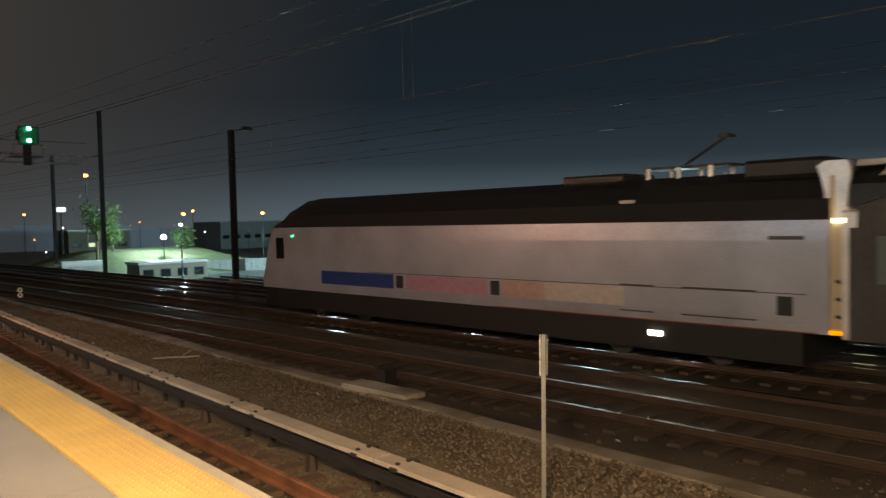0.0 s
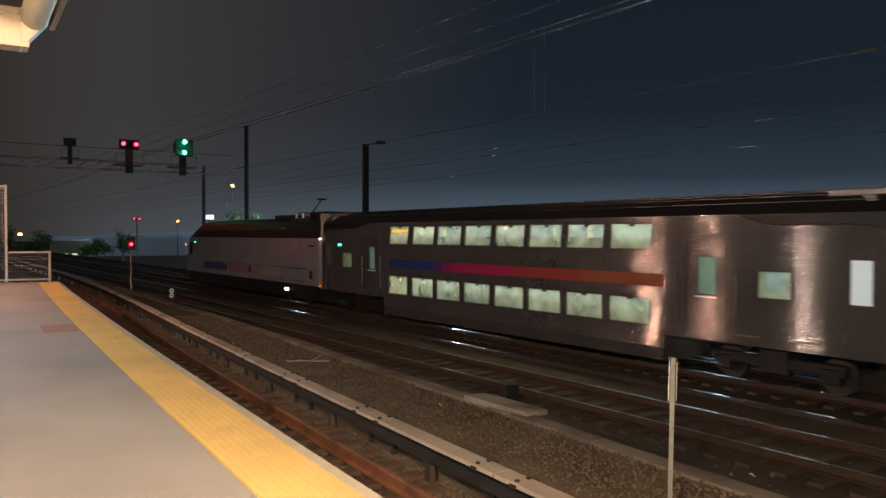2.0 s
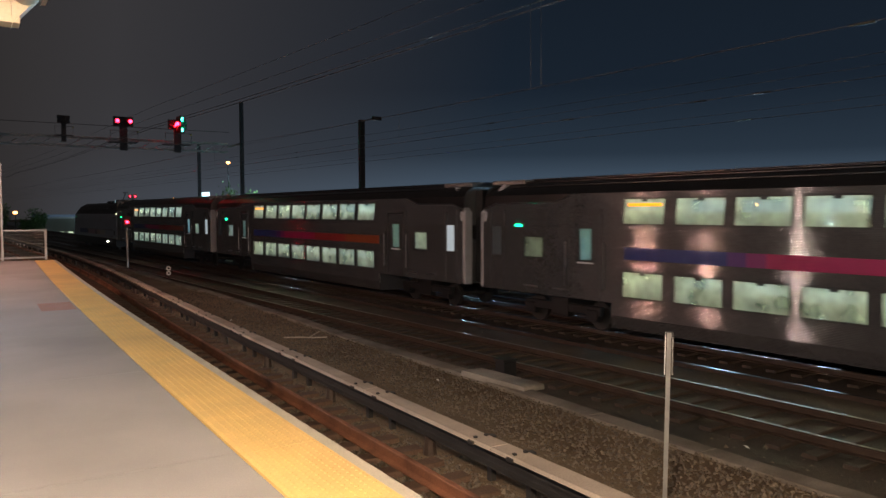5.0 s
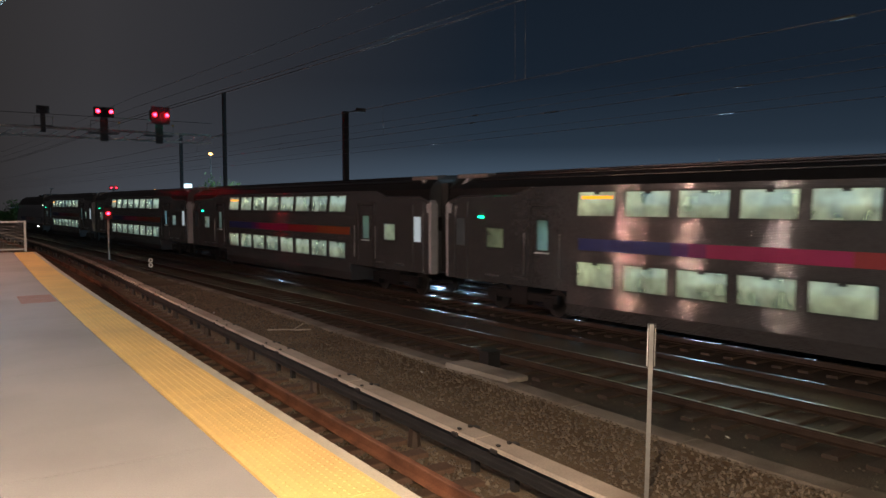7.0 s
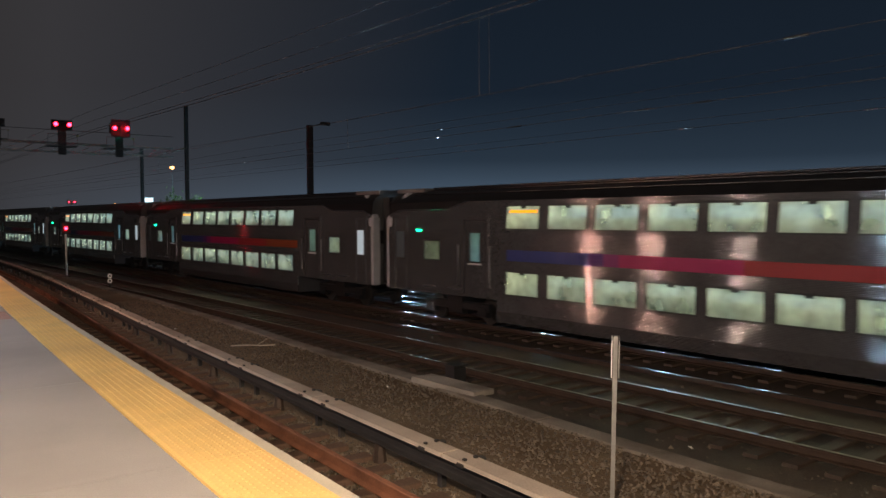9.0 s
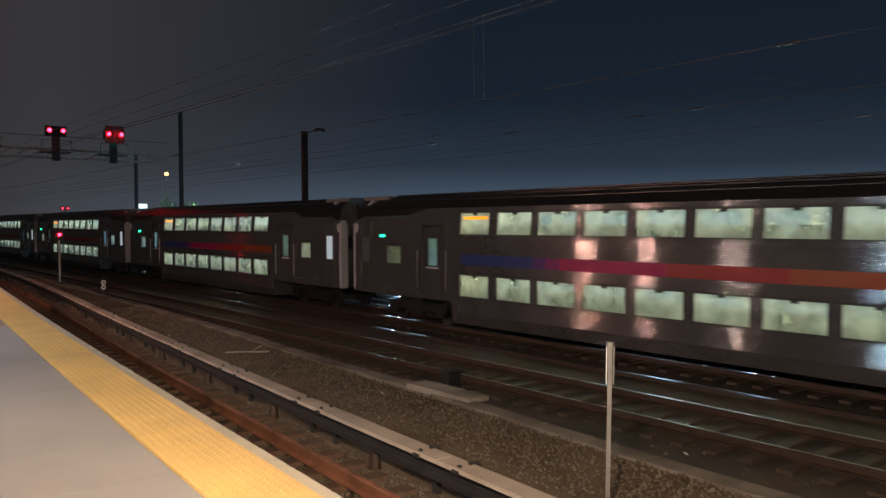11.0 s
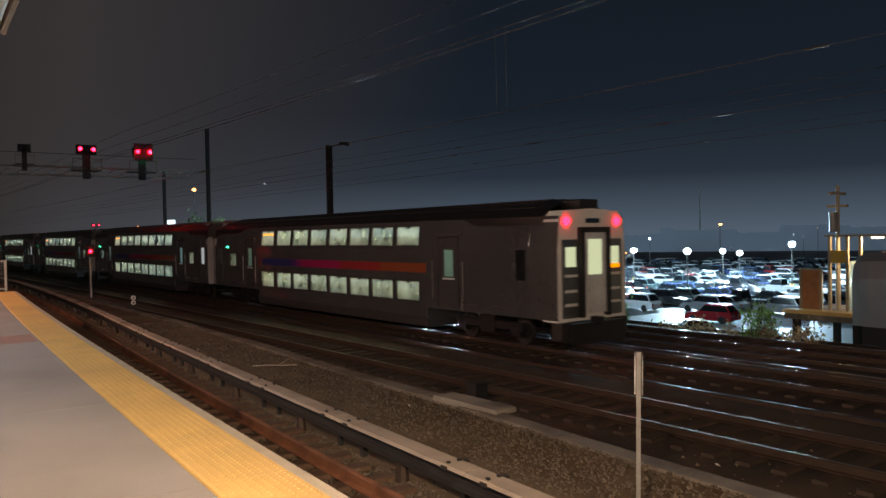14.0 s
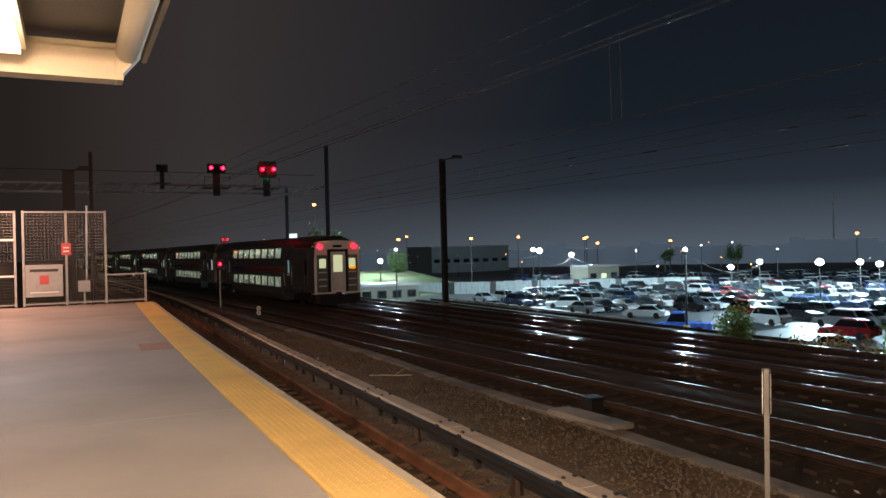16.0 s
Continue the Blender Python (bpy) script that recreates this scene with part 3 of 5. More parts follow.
    for j in range(3):
        r.f += [(j * nh + i, j * nh + i + 1, (j + 1) * nh + i + 1, (j + 1) * nh + i) for i in range(nh - 1)]
    roof = part("roof", r, M_ROOF, car, "dark ribbed roof", True)
    rib = Mesh()
    for y in (0.35, 0.7, 1.0, 1.24):
        z = section_roof(y)
        for s in (-1, 1):
            rib.box(-18.6, 4.8, s * y - 0.025, s * y + 0.025, z, z + 0.03)
    part("roof_rib", rib, M_ROOF, roof)
    # windows
    for side in (1, -1):
        for a, b, c, d in opens:
            yc_, yd_, k = section_y(c, BODY), section_y(d, BODY), 0.03
            lo, hi = section_y(c - k, BODY), section_y(d + k, BODY)
            outer = [(a - k, lo, c - k), (b + k, lo, c - k), (b + k, hi, d + k), (a - k, hi, d + k)]
            inner = [(a + 0.012, yc_, c + 0.012), (b - 0.012, yc_, c + 0.012), (b - 0.012, yd_, d - 0.012), (a + 0.012, yd_, d - 0.012)]
            gasket = Mesh().add([(x, side * (y + 0.006), z) for x, y, z in outer + inner], [(i, (i + 1) % 4, 4 + (i + 1) % 4, 4 + i) for i in range(4)])
            fr = part("window", gasket, M_BLACK, car)
            pane = part("pane", Mesh().add([(a, side * (yc_ - 0.035), c), (b, side * (yc_ - 0.035), c), (b, side * (yd_ - 0.035), d), (a, side * (yd_ - 0.035), d)], [(0, 1, 2, 3)]), M_DOORGLASS if (a, b, c, d) in doors else M_GLASS, fr)
            pane.visible_shadow = False
            if (a, b, c, d) in wins:
                xm = (a + b) / 2
                part("latch", Mesh().box(xm - 0.09, xm + 0.09, min(side * (yd_ - 0.06), side * (yd_ - 0.01)), max(side * (yd_ - 0.06), side * (yd_ - 0.01)), d - 0.075, d - 0.005), M_BLACK, fr)
        for x0, x1, m in STRIPE:
            part("stripe", Mesh().box(x1, x0 - 0.002, side * 1.527 - 0.002, side * 1.527 + 0.002, 2.18, 2.51), m, car, {M_BLUE: "blue band", M_INDIGO: "indigo band", M_PURPLE: "purple band", M_MAGENTA: "magenta band", M_RED: "red band", M_ORANGE: "orange band"}[m])
        for x0, x1 in ((0.75, 1.92), (-15.4, -14.1)):
            d = Mesh()
            for xa in (x0, x1):
                d.box(xa - 0.05, xa + 0.05, side * 1.52 - 0.02, side * 1.52 + 0.025, 1.0, 3.5)
            d.box(x0, x1, side * 1.50 - 0.02, side * 1.50 + 0.045, 3.45, 3.55).box(x0, x1, side * 1.52 - 0.02, side * 1.52 + 0.06, 0.98, 1.06)
            part("door_frame", d, M_STEEL, car, "raised steel door frame")
            seam = Mesh()
            for xa in (x0 + 0.10, x1 - 0.10):
                seam.box(xa - 0.018, xa + 0.018, side * 1.527 - 0.004, side * 1.527 + 0.004, 1.1, 3.42)
            seam.box(x0 + 0.12, x1 - 0.12, side * 1.51 - 0.004, side * 1.51 + 0.016, 3.38, 3.42)
            part("door_seam", seam, M_BLACK, car)
            xm = (x0 + x1) / 2
            # pale bar added in place of a reflection below the glass
            part("door_reflection_bar", Mesh().box(xm - 0.3, xm + 0.3, side * 1.53 - 0.01, side * 1.53 + 0.02, 1.99, 2.03), M_PALESTEEL, car, "pale bar standing for the reflection under the door window")
            for xg in (x1 + 0.16, x0 - 0.16):
                part("grab_rail", Mesh().tube((xg, side * 1.57, 1.3), (xg, side * 1.57, 2.6), 0.02), M_STEELEND, car)
        for x in ((5.25, -18.25) if cab else (5.25, -18.4)):
            fr = Mesh().box(x - 0.36, x - 0.30, side * 1.52 - 0.02, side * 1.52 + 0.02, 1.0, 3.5).box(x + 0.30, x + 0.36, side * 1.52 - 0.02, side * 1.52 + 0.02, 1.0, 3.5)
            fr.box(x - 0.36, x + 0.36, side * 1.50 - 0.02, side * 1.50 + 0.04, 3.45, 3.53)
            ed = part("end_door_frame", fr, M_STEEL, car)
            part("end_door_window", Mesh().box(x - 0.21, x + 0.21, side * 1.522 - 0.008, side * 1.522 + 0.010, 2.08, 3.0, 0.004), M_DARKGLASS if cab and x < 0 else M_ENDLIT if x < 0 else M_DIMGLASS, ed)
        # the roof comes lower down over both vestibules
        for pts in (((1.8, 3.99), (2.7, 3.76), (FRONT - 0.6, 3.74), (FRONT - 0.02, 3.56)), ((-15.5, 3.99), (-16.3, 3.76), (back + 0.6, 3.74), (back + 0.02, 3.56))):
            if cab and pts[0][0] < 0:
                pts = pts[:3]
            hem = Mesh()
            hem.v = [(x, side * (section_y(z, BODY) + 0.014), z) for x, z in pts] + [(x, side * (section_y(4.0, BODY) + 0.014), 4.0) for x, z in pts]
            n = len(pts)
            hem.f = [(i, i + 1, n + i + 1, n + i) for i in range(n - 1)]
            part("roof_skirt", hem, M_ROOF, car, "dark lowered roof edge")
            part("gutter", Mesh().line([Vector((x, side * (section_y(z, BODY) + 0.02), z)) for x, z in pts], 0.018, 4), M_STEELEND, car)
        part("door_lamp", Mesh().box(4.05, 4.3, side * 1.53 - 0.01, side * 1.53 + 0.02, 3.02, 3.08), M_GREENLAMP, car, "small green indicator lamp")
        for xs_ in (2.3, 3.6, -15.9, -17.2):
            part("step_rung", Mesh().box(xs_ - 0.3, xs_ + 0.3, side * 1.53 - 0.01, side * 1.53 + 0.03, 1.16, 1.2), M_STEELEND, car)
    # destination sign in the first window
    part("destination_sign", Mesh().box(-1.25, -0.15, 1.436, 1.452, 3.62, 3.70), M_AMBER, car, "glowing orange destination sign")
    # decks inside
    deck = Mesh().box(-13.45, 0.3, -1.4, 1.4, 2.25, 2.32).box(-13.45, 0.3, -1.38, 1.38, 0.42, 0.46).box(0.36, FRONT - 0.1, -1.42, 1.42, 1.25, 1.3).box(back + 0.1, -13.5, -1.42, 1.42, 1.25, 1.3)
    deck.box(-13.46, -13.42, -1.38, 1.38, 0.46, 3.98).box(0.28, 0.32, -1.38, 1.38, 0.46, 3.98)
    part("deck", deck, M_INNER, car, "inner floors and end partitions")
    part("saloon_ceiling", Mesh().box(-13.4, 0.28, -1.3, 1.3, 3.96, 3.98).box(-13.4, 0.28, -1.36, 1.36, 2.20, 2.245).box(0.36, FRONT - 0.1, -1.3, 1.3, 3.5, 3.52).box(back + 0.1, -13.5, -1.3, 1.3, 3.5, 3.52), M_INNER, car)
    strip = Mesh()
    for y in (-0.75, 0.75):
        strip.box(-13.2, 0.1, y - 0.12, y + 0.12, 3.93, 3.955).box(-13.2, 0.1, y - 0.12, y + 0.12, 2.17, 2.195)
    strip.box(1.0, 4.4, -0.1, 0.1, 3.46, 3.495).box(-18.2, -14.2, -0.1, 0.1, 3.46, 3.495)
    part("ceiling_light", strip, M_INLIGHT, car, "pale green-white strip lights")
    for lvl in (2.32, 0.46):
        seats = Mesh()
        for k in range(15):
            x = -0.55 - 0.85 * k
            for y in (-0.9, 0.9):
                seats.box(x - 0.06, x + 0.06, y - 0.47, y + 0.47, lvl + 0.4, lvl + 1.12, 0.04).box(x, x + 0.45, y - 0.47, y + 0.47, lvl + 0.3, lvl + 0.45, 0.03)
        part("seat_row", seats, M_SEAT, car, "rows of dark seats")
    for x in (2.7, -16.3):
        bogie(car, x)
    for x0, x1 in ((FRONT, FRONT + 0.35), (back - 0.35, back)):
        part("coupler", Mesh().box(x0, x1, -0.12, 0.12, 0.75, 1.0), M_BLACK, car)
    if cab:
        cab_end(car)
    return car


def section_roof(y):
    for (y0, z0), (y1, z1) in zip(ROOF, ROOF[1:]):
        if y1 <= y <= y0:
            return z0 + (z1 - z0) * (y0 - y) / (y0 - y1)
    return 4.5


def cab_end(car):
    """The driving end, seen last: white frame, dark door, red lamps."""
    x = CAB_BACK
    f = Mesh()
    outer = [(1.52, 0.9), (1.52, 3.0), (1.44, 3.9), (1.2, 4.15), (0, 4.22)]
    full = outer + [(-y, z) for y, z in outer[-2::-1]]
    f.prism([Vector((0, y, z)) for y, z in full], Vector((x, 0, 0)), Vector((x + 0.6, 0, 0)))
    face = part("cab_front", f, M_WHITE, car, "white painted cab front")
    for y in (-0.98, 0.98):
        part("cab_panel", Mesh().box(x - 0.02, x + 0.01, y - 0.36, y + 0.36, 1.0, 3.3, 0.005), M_STEELEND, face)
        part("cab_window", Mesh().box(x - 0.03, x - 0.015, y - 0.22, y + 0.22, 2.5, 3.08), M_LITPANE, face, "lit cab window")
        for z in (2.2, 1.75, 1.35):
            part("step", Mesh().box(x - 0.06, x - 0.02, y - 0.25, y + 0.25, z, z + 0.08), M_WHITE, face)
        part("tail_lamp", Mesh().tube((x - 0.05, y * 1.16, 3.84), (x - 0.0, y * 1.16, 3.84), 0.115, 0.125, 14), M_TAIL, face, "glowing red tail lamp")
        part("side_step", Mesh().box(x - 0.1, x + 0.3, y * 1.3 - 0.2, y * 1.3 + 0.2, 0.35, 0.9, 0.03), M_DARKSTEEL, face)
    part("end_door", Mesh().box(x - 0.1, x, -0.5, 0.5, 1.1, 3.5, 0.02), M_PALESTEEL, face, "grey gangway door with a window")
    part("door_window", Mesh().box(x - 0.115, x - 0.098, -0.30, 0.30, 2.25, 3.3, 0.006), M_LITPANE, face, "lit door window")
    part("door_gasket", Mesh().box(x - 0.16, x + 0.01, -0.66, -0.5, 1.0, 3.6, 0.03).box(x - 0.16, x + 0.01, 0.5, 0.66, 1.0, 3.6, 0.03).box(x - 0.16, x + 0.01, -0.66, 0.66, 3.5, 3.66, 0.03), M_BLACK, face)
    part("marker_lamp", Mesh().box(x - 0.06, x - 0.02, -1.2, -0.8, 2.42, 2.54), M_AMBER, face, "amber marker lamp")
    part("headlight", Mesh().box(x - 0.05, x - 0.01, -0.3, 0.3, 3.78, 3.92, 0.02), M_DARKGLASS, face)
    part("horn_cover", Mesh().box(x + 0.1, x + 0.9, -0.4, 0.4, 4.2, 4.5, 0.04), M_BLACK, face)
    part("pilot", Mesh().box(x - 0.25, x + 0.1, -1.2, 1.2, 0.25, 0.85, 0.05), M_BLACK, face)


M_PINK = mat("pale_pink", (0.42, 0.24, 0.32), 0.4, 0.2)
M_PEACH = mat("pale_orange", (0.44, 0.31, 0.28), 0.4, 0.2)
M_SAND = mat("pale_sand", (0.47, 0.44, 0.42), 0.4, 0.2)


def locomotive():
    """The engine at the head; its origin lies at rail height under its rear end, its nose is forward."""
    loco = thing("locomotive", "silver and black locomotive with a colour-banded lower side", "locomotive")
    L = 20.6
    def loft(sections):
        m, n = Mesh(), len(sections[0][1])
        for x, ring in sections:
            m.v += [(x(z) if callable(x) else x, y, z) for y, z in ring]
        for j in range(len(sections) - 1):
            m.f += [(j * n + i, j * n + (i + 1) % n, (j + 1) * n + (i + 1) % n, (j + 1) * n + i) for i in range(n)]
        m.f += [tuple(range(n))[::-1], tuple(range((len(sections) - 1) * n, len(sections) * n))]
        return m
    side = [(1.48, 1.02), (1.50, 1.3), (1.50, 2.9), (1.47, 3.32)]
    ring = side + [(-y, z) for y, z in side[::-1]]
    slope = lambda z: L - 0.42 * max(0, z - 1.6)
    part("body", loft([(-0.22, ring), (L - 2.2, ring), (slope, [(y * 0.93, z) for y, z in ring])]), M_LOCOSIDE, loco, "silver painted body side")
    top = [(1.47, 3.32), (1.30, 3.75), (1.0, 4.15), (0.6, 4.38), (-0.6, 4.38), (-1.0, 4.15), (-1.30, 3.75), (-1.47, 3.32)]
    roof = part("roof", loft([(-0.22, top), (L - 2.9, top), (L - 2.0, [(y * 0.985, z - (z - 3.32) * 0.08) for y, z in top]), (L - 1.35, [(y * 0.96, z - (z - 3.32) * 0.3) for y, z in top]), (L - 0.75, [(y * 0.92, 3.32 + (z - 3.32) * 0.3) for y, z in top])]), M_BLACK, loco, "black rounded roof")
    under = [(1.42, 0.32), (1.45, 1.02), (-1.45, 1.02), (-1.42, 0.32)]
    part("underframe", loft([(0.3, under), (L - 0.9, under), (L - 0.05, [(y * 0.9, z) for y, z in under])]), M_BLACK, loco, "black underframe and fuel tanks")
    for s in (1, -1):
        y = s * 1.503
        for x0, x1, m, lab in ((12.75, 16.6, M_BLUE, "blue panel"), (8.75, 12.15, M_PINK, "faded pink band"), (6.8, 8.2, M_PEACH, "faded orange band"), (4.4, 6.79, M_SAND, "pale sand band")):
            part("colour_band", Mesh().box(x0, x1, y - 0.004, y + 0.004, 1.32, 1.78), m, loco, lab)
        part("sill_line", Mesh().box(0.0, 8.5, y - 0.006, y + 0.006, 1.025, 1.05), M_ORANGE, loco, "thin orange sill line")
        part("belt_seam", Mesh().box(0.2, 14.0, y - 0.003, y + 0.006, 1.80, 1.82), M_DARKSTEEL, loco)
        for x in (12.45, 8.48, 0.62):
            part("side_grille", Mesh().box(x - 0.16, x + 0.16, y - 0.004, y + 0.01, 1.35, 1.75), M_BLACK, loco)
        for x0, x1 in ((1.2, 2.9), (3.6, 4.5)):
            for z in (1.82, 1.2):
                part("hatch_seam", Mesh().box(x0, x1, y - 0.003, y + 0.008, z, z + 0.03), M_DARKSTEEL, loco)
        part("vent", Mesh().box(0.24, 0.95, y - 0.01, y + 0.006, 2.92, 3.0), M_DARKSTEEL, loco)
        part("cab_side_window", Mesh().box(L - 1.6, L - 1.1, s * 1.44 - 0.03, s * 1.46 + 0.02, 2.15, 2.95), M_DARKGLASS, loco)
        part("side_lamp", Mesh().box(L - 2.3, L - 2.2, y - 0.005, y + 0.012, 2.98, 3.03), M_GREENLAMP, loco)
        part("roof_reflector", Mesh().box(4.2, 4.6, s * 1.2, s * 1.28, 3.78, 3.86), M_GALV, loco)
        part("step_lamp", Mesh().box(3.42, 3.75, s * 1.45 - 0.03, s * 1.45 + 0.03, 0.66, 0.77, 0.01), glowing("step_light", (1.0, 0.97, 0.9), 14), loco, "small bright white step lamp")
    ws = Mesh().prism([Vector((0, y, z)) for y, z in ((-1.15, 2.2), (1.15, 2.2), (1.05, 3.3), (-1.05, 3.3))], Vector((0, 0, 0)), Vector((0.03, 0, 0)))
    w = part("windscreen", ws, M_DARKGLASS, loco)
    w.matrix_basis = pose(L - 0.42 * 0.6 + 0.90, 0, 0.05, 0, -22.8, 0)
    for y in (-0.75, 0.75):
        part("nose_light", Mesh().box(L - 0.08, L + 0.02, y - 0.15, y + 0.15, 1.45, 1.6), M_WHITE, loco)
    part("plow", Mesh().box(L - 0.5, L + 0.1, -1.25, 1.25, 0.22, 0.6, 0.06), M_BLACK, loco)
    # roof gear at the rear end
    part("roof_box", Mesh().box(0.0, 1.6, -1.1, 1.1, 4.2, 4.62, 0.08), M_BLACK, roof)
    part("roof_box", Mesh().box(4.8, 6.6, -0.8, 0.8, 4.3, 4.55, 0.05), M_DARKSTEEL, roof)
    for x in (2.6, 3.4, 4.2):
        for y in (-0.6, 0.6):
            part("roof_insulator", Mesh().tube((x, y, 4.3), (x, y, 4.62), 0.07, 0.05), M_PALESTEEL, roof)
    pan = Mesh().box(2.2, 4.4, -0.45, 0.45, 4.6, 4.66).tube((3.6, 0, 4.66), (2.5, 0, 5.3), 0.035).tube((2.5, -0.25, 5.3), (2.5, 0.25, 5.3), 0.03).box(2.35, 2.6, -0.2, 0.2, 5.28, 5.36)
    part("pantograph", pan, M_DARKSTEEL, roof, "folding current collector on the roof")
    end = part("rear_wall", Mesh().box(-0.27, -0.22, -1.4, 1.4, 1.0, 4.2), M_CREAM, loco, "cream painted rear wall")
    part("rear_fairing", Mesh().prism([Vector((-0.48, 0, 3.36)), Vector((-0.12, 0, 3.36)), Vector((-0.08, 0, 3.9)), Vector((0.06, 0, 4.4)), Vector((-0.10, 0, 4.5)), Vector((-0.50, 0, 4.5)), Vector((-0.58, 0, 4.3)), Vector((-0.52, 0, 3.8))], Vector((0, -1.3, 0)), Vector((0, 1.3, 0))), M_POST, roof, "pale angled fairing at the roof end")
    part("gangway_frame", Mesh().box(-0.56, -0.27, 0.98, 1.42, 1.1, 3.3, 0.04), M_CREAM, end, "cream gangway frame")
    # glowing box added to brighten the cream frame; no lamp is known here
    part("gangway_fill", Mesh().box(-0.52, -0.30, 1.44, 1.52, 3.26, 3.34, 0.01), glowing("gangway_fill_glow", (1.0, 0.88, 0.6), 6), end, "small glowing box added to brighten the gangway frame")
    part("sill_lamp", Mesh().box(-0.50, -0.22, 1.40, 1.46, 1.03, 1.10), M_AMBER, end)
    for z in (1.35, 1.7, 2.05):
        part("hose", Mesh().tube((-0.52, 1.44, z), (-0.34, 1.44, z + 0.05), 0.035), M_BLACK, end)
    part("rear_door", Mesh().box(-0.4, -0.26, -0.5, 0.5, 1.2, 3.4), M_BLACK, end)
    for x in (3.6, L - 4.2):
        bogie(loco, x)
    return loco


def train_at(t):
    """Metres along the line of the first coach's reference, at t seconds."""
    return -0.53 + 13.06 * t + 0.048 * t * t - 0.85 * max(0.0, 1 - 2 * t)


engine = locomotive()
first = coach(False)
TRAIN = [(engine, 6.55), (first, 0.0)]
for k in range(1, 6):
    TRAIN.append((copy_thing(first, pose(0, 0, 0)), -26.2 * k))
TRAIN.append((coach(True), -26.2 * 6))
for ob, _ in TRAIN[1:]:
    tagged(ob, group="coaches of the passing train")


# ---- the platform's canopy, fence and gear ----
canopy = thing("platform_canopy", "cream painted steel canopy frame over the platform", "canopy", kind="structure")
part("end_beam", Mesh().box(-7.5, 0.46, 7.2, 7.42, 3.17, 3.22).box(-7.5, 0.40, 7.28, 7.33, 3.22, 3.45).box(-7.5, 0.46, 7.2, 7.42, 3.45, 3.49), M_CREAM, canopy)
part("end_cap", Mesh().prism([Vector((0.40, 7.19, 3.16)), Vector((0.62, 7.19, 3.42)), Vector((0.62, 7.19, 3.5)), Vector((0.40, 7.19, 3.5))], Vector((0, 0, 0)), Vector((0, 0.24, 0))), M_CREAM, canopy)
part("gutter", Mesh().tube((0.50, -40, 3.42), (0.50, 7.15, 3.42), 0.11, 0.11, 14), M_CREAM, canopy, smooth=True)
part("edge_channel", Mesh().box(0.62, 0.66, -40, 7.3, 3.36, 3.56), M_GALV, canopy)
for k in range(13):
    y = 5.15 - 3.6 * k
    part("cross_beam", Mesh().box(-7.5, 0.42, y - 0.07, y + 0.07, 3.3, 3.45), M_CREAM, canopy)
part("roof_panel", Mesh().box(-7.6, 0.7, -40, 7.45, 3.56, 3.6), M_DARKSTEEL, canopy)
for y in (6.2, 0.5, -6, -14, -24):
    fixture = thing("light_fixture", "glowing tube light in a cream housing under the canopy", "ceiling light", pose(-0.42, y, 3.3), "canopy lights")
    part("housing", Mesh().box(-0.14, 0.14, -0.75, 0.75, 0.0, 0.12, 0.02), M_CREAM, fixture)
    part("tube", Mesh().box(-0.10, 0.10, -0.7, 0.7, -0.05, 0.0, 0.015), M_TUBE, fixture)

for y in PLATFORM_LAMPS:
    pl = thing("platform_lamp", "galvanised lamp post with a warm lamp on the platform" if y > 15 else "galvanised lamp post with a cold white lamp on the platform", "street lamp", pose(-3.6, y, 0), "platform lamp posts")
    part("post", Mesh().tube((-0.3, 0, 0), (-0.3, 0, 3.75), 0.06, 0.05, 10), M_GALV, pl)
    part("arm", Mesh().tube((-0.3, 0, 3.72), (0.05, 0, 3.78), 0.035), M_GALV, pl)
    part("shade", Mesh().tube((0.0, 0, 3.72), (0.0, 0, 3.86), 0.24, 0.1, 14), M_GALV, pl)

FENCE_Y = 28.3
fence = thing("platform_fence", "tall galvanised wire mesh fence closing the platform's end", "fence", pose(0, 0, 0))


def fence_panel(x0, x1, top, gap=0.1):
    for z in (top - 0.05, 0.06):
        part("panel_rail", Mesh().box(x0, x1, FENCE_Y - 0.025, FENCE_Y + 0.025, z, z + 0.05), M_GALV, fence)
    w = Mesh()
    k = int((x1 - x0) / gap)
    for i in range(1, k):
        x = x0 + (x1 - x0) * i / k
        w.tube((x, FENCE_Y, 0.1), (x, FENCE_Y, top - 0.04), 0.0026, 0.0026, 3)
    for i in range(1, int(top / gap)):
        w.tube((x0, FENCE_Y, i * gap + 0.05), (x1, FENCE_Y, i * gap + 0.05), 0.0026, 0.0026, 3)
    part("wire_mesh", w, M_GALV, fence)


for x0, x1 in ((-8.0, -5.2), (-5.2, -2.3), (-2.25, -1.62), (-1.38, -0.11), (-0.11, 1.10)):
    fence_panel(x0, x1, 3.18)
fence_panel(1.10, 2.36, 1.02)
for x, h in ((-8.0, 3.2), (-5.2, 3.2), (-2.28, 3.2), (-1.62, 3.2), (-1.38, 3.2), (-0.11, 3.2), (1.10, 3.2), (2.36, 1.03)):
    part("fence_post", Mesh().box(x - 0.035, x + 0.035, FENCE_Y - 0.035, FENCE_Y + 0.035, 0, h, 0.006), M_GALV, fence)
part("gate_rail", Mesh().box(-2.25, -1.62, FENCE_Y - 0.03, FENCE_Y + 0.03, 2.2, 2.27).box(-2.25, -1.62, FENCE_Y - 0.03, FENCE_Y + 0.03, 1.0, 1.07), M_WHITE, fence)
M_SIGNPINK = mat("red_sign", (0.60, 0.10, 0.10), 0.5, 0, 3, 0.15)
sign = thing("warning_sign", "small red warning plate on the mesh fence", "sign", pose(-0.11, FENCE_Y - 0.04, 1.9))
part("plate", Mesh().box(-0.15, 0.15, -0.012, 0.0, -0.2, 0.2, 0.003), M_SIGNPINK, sign)
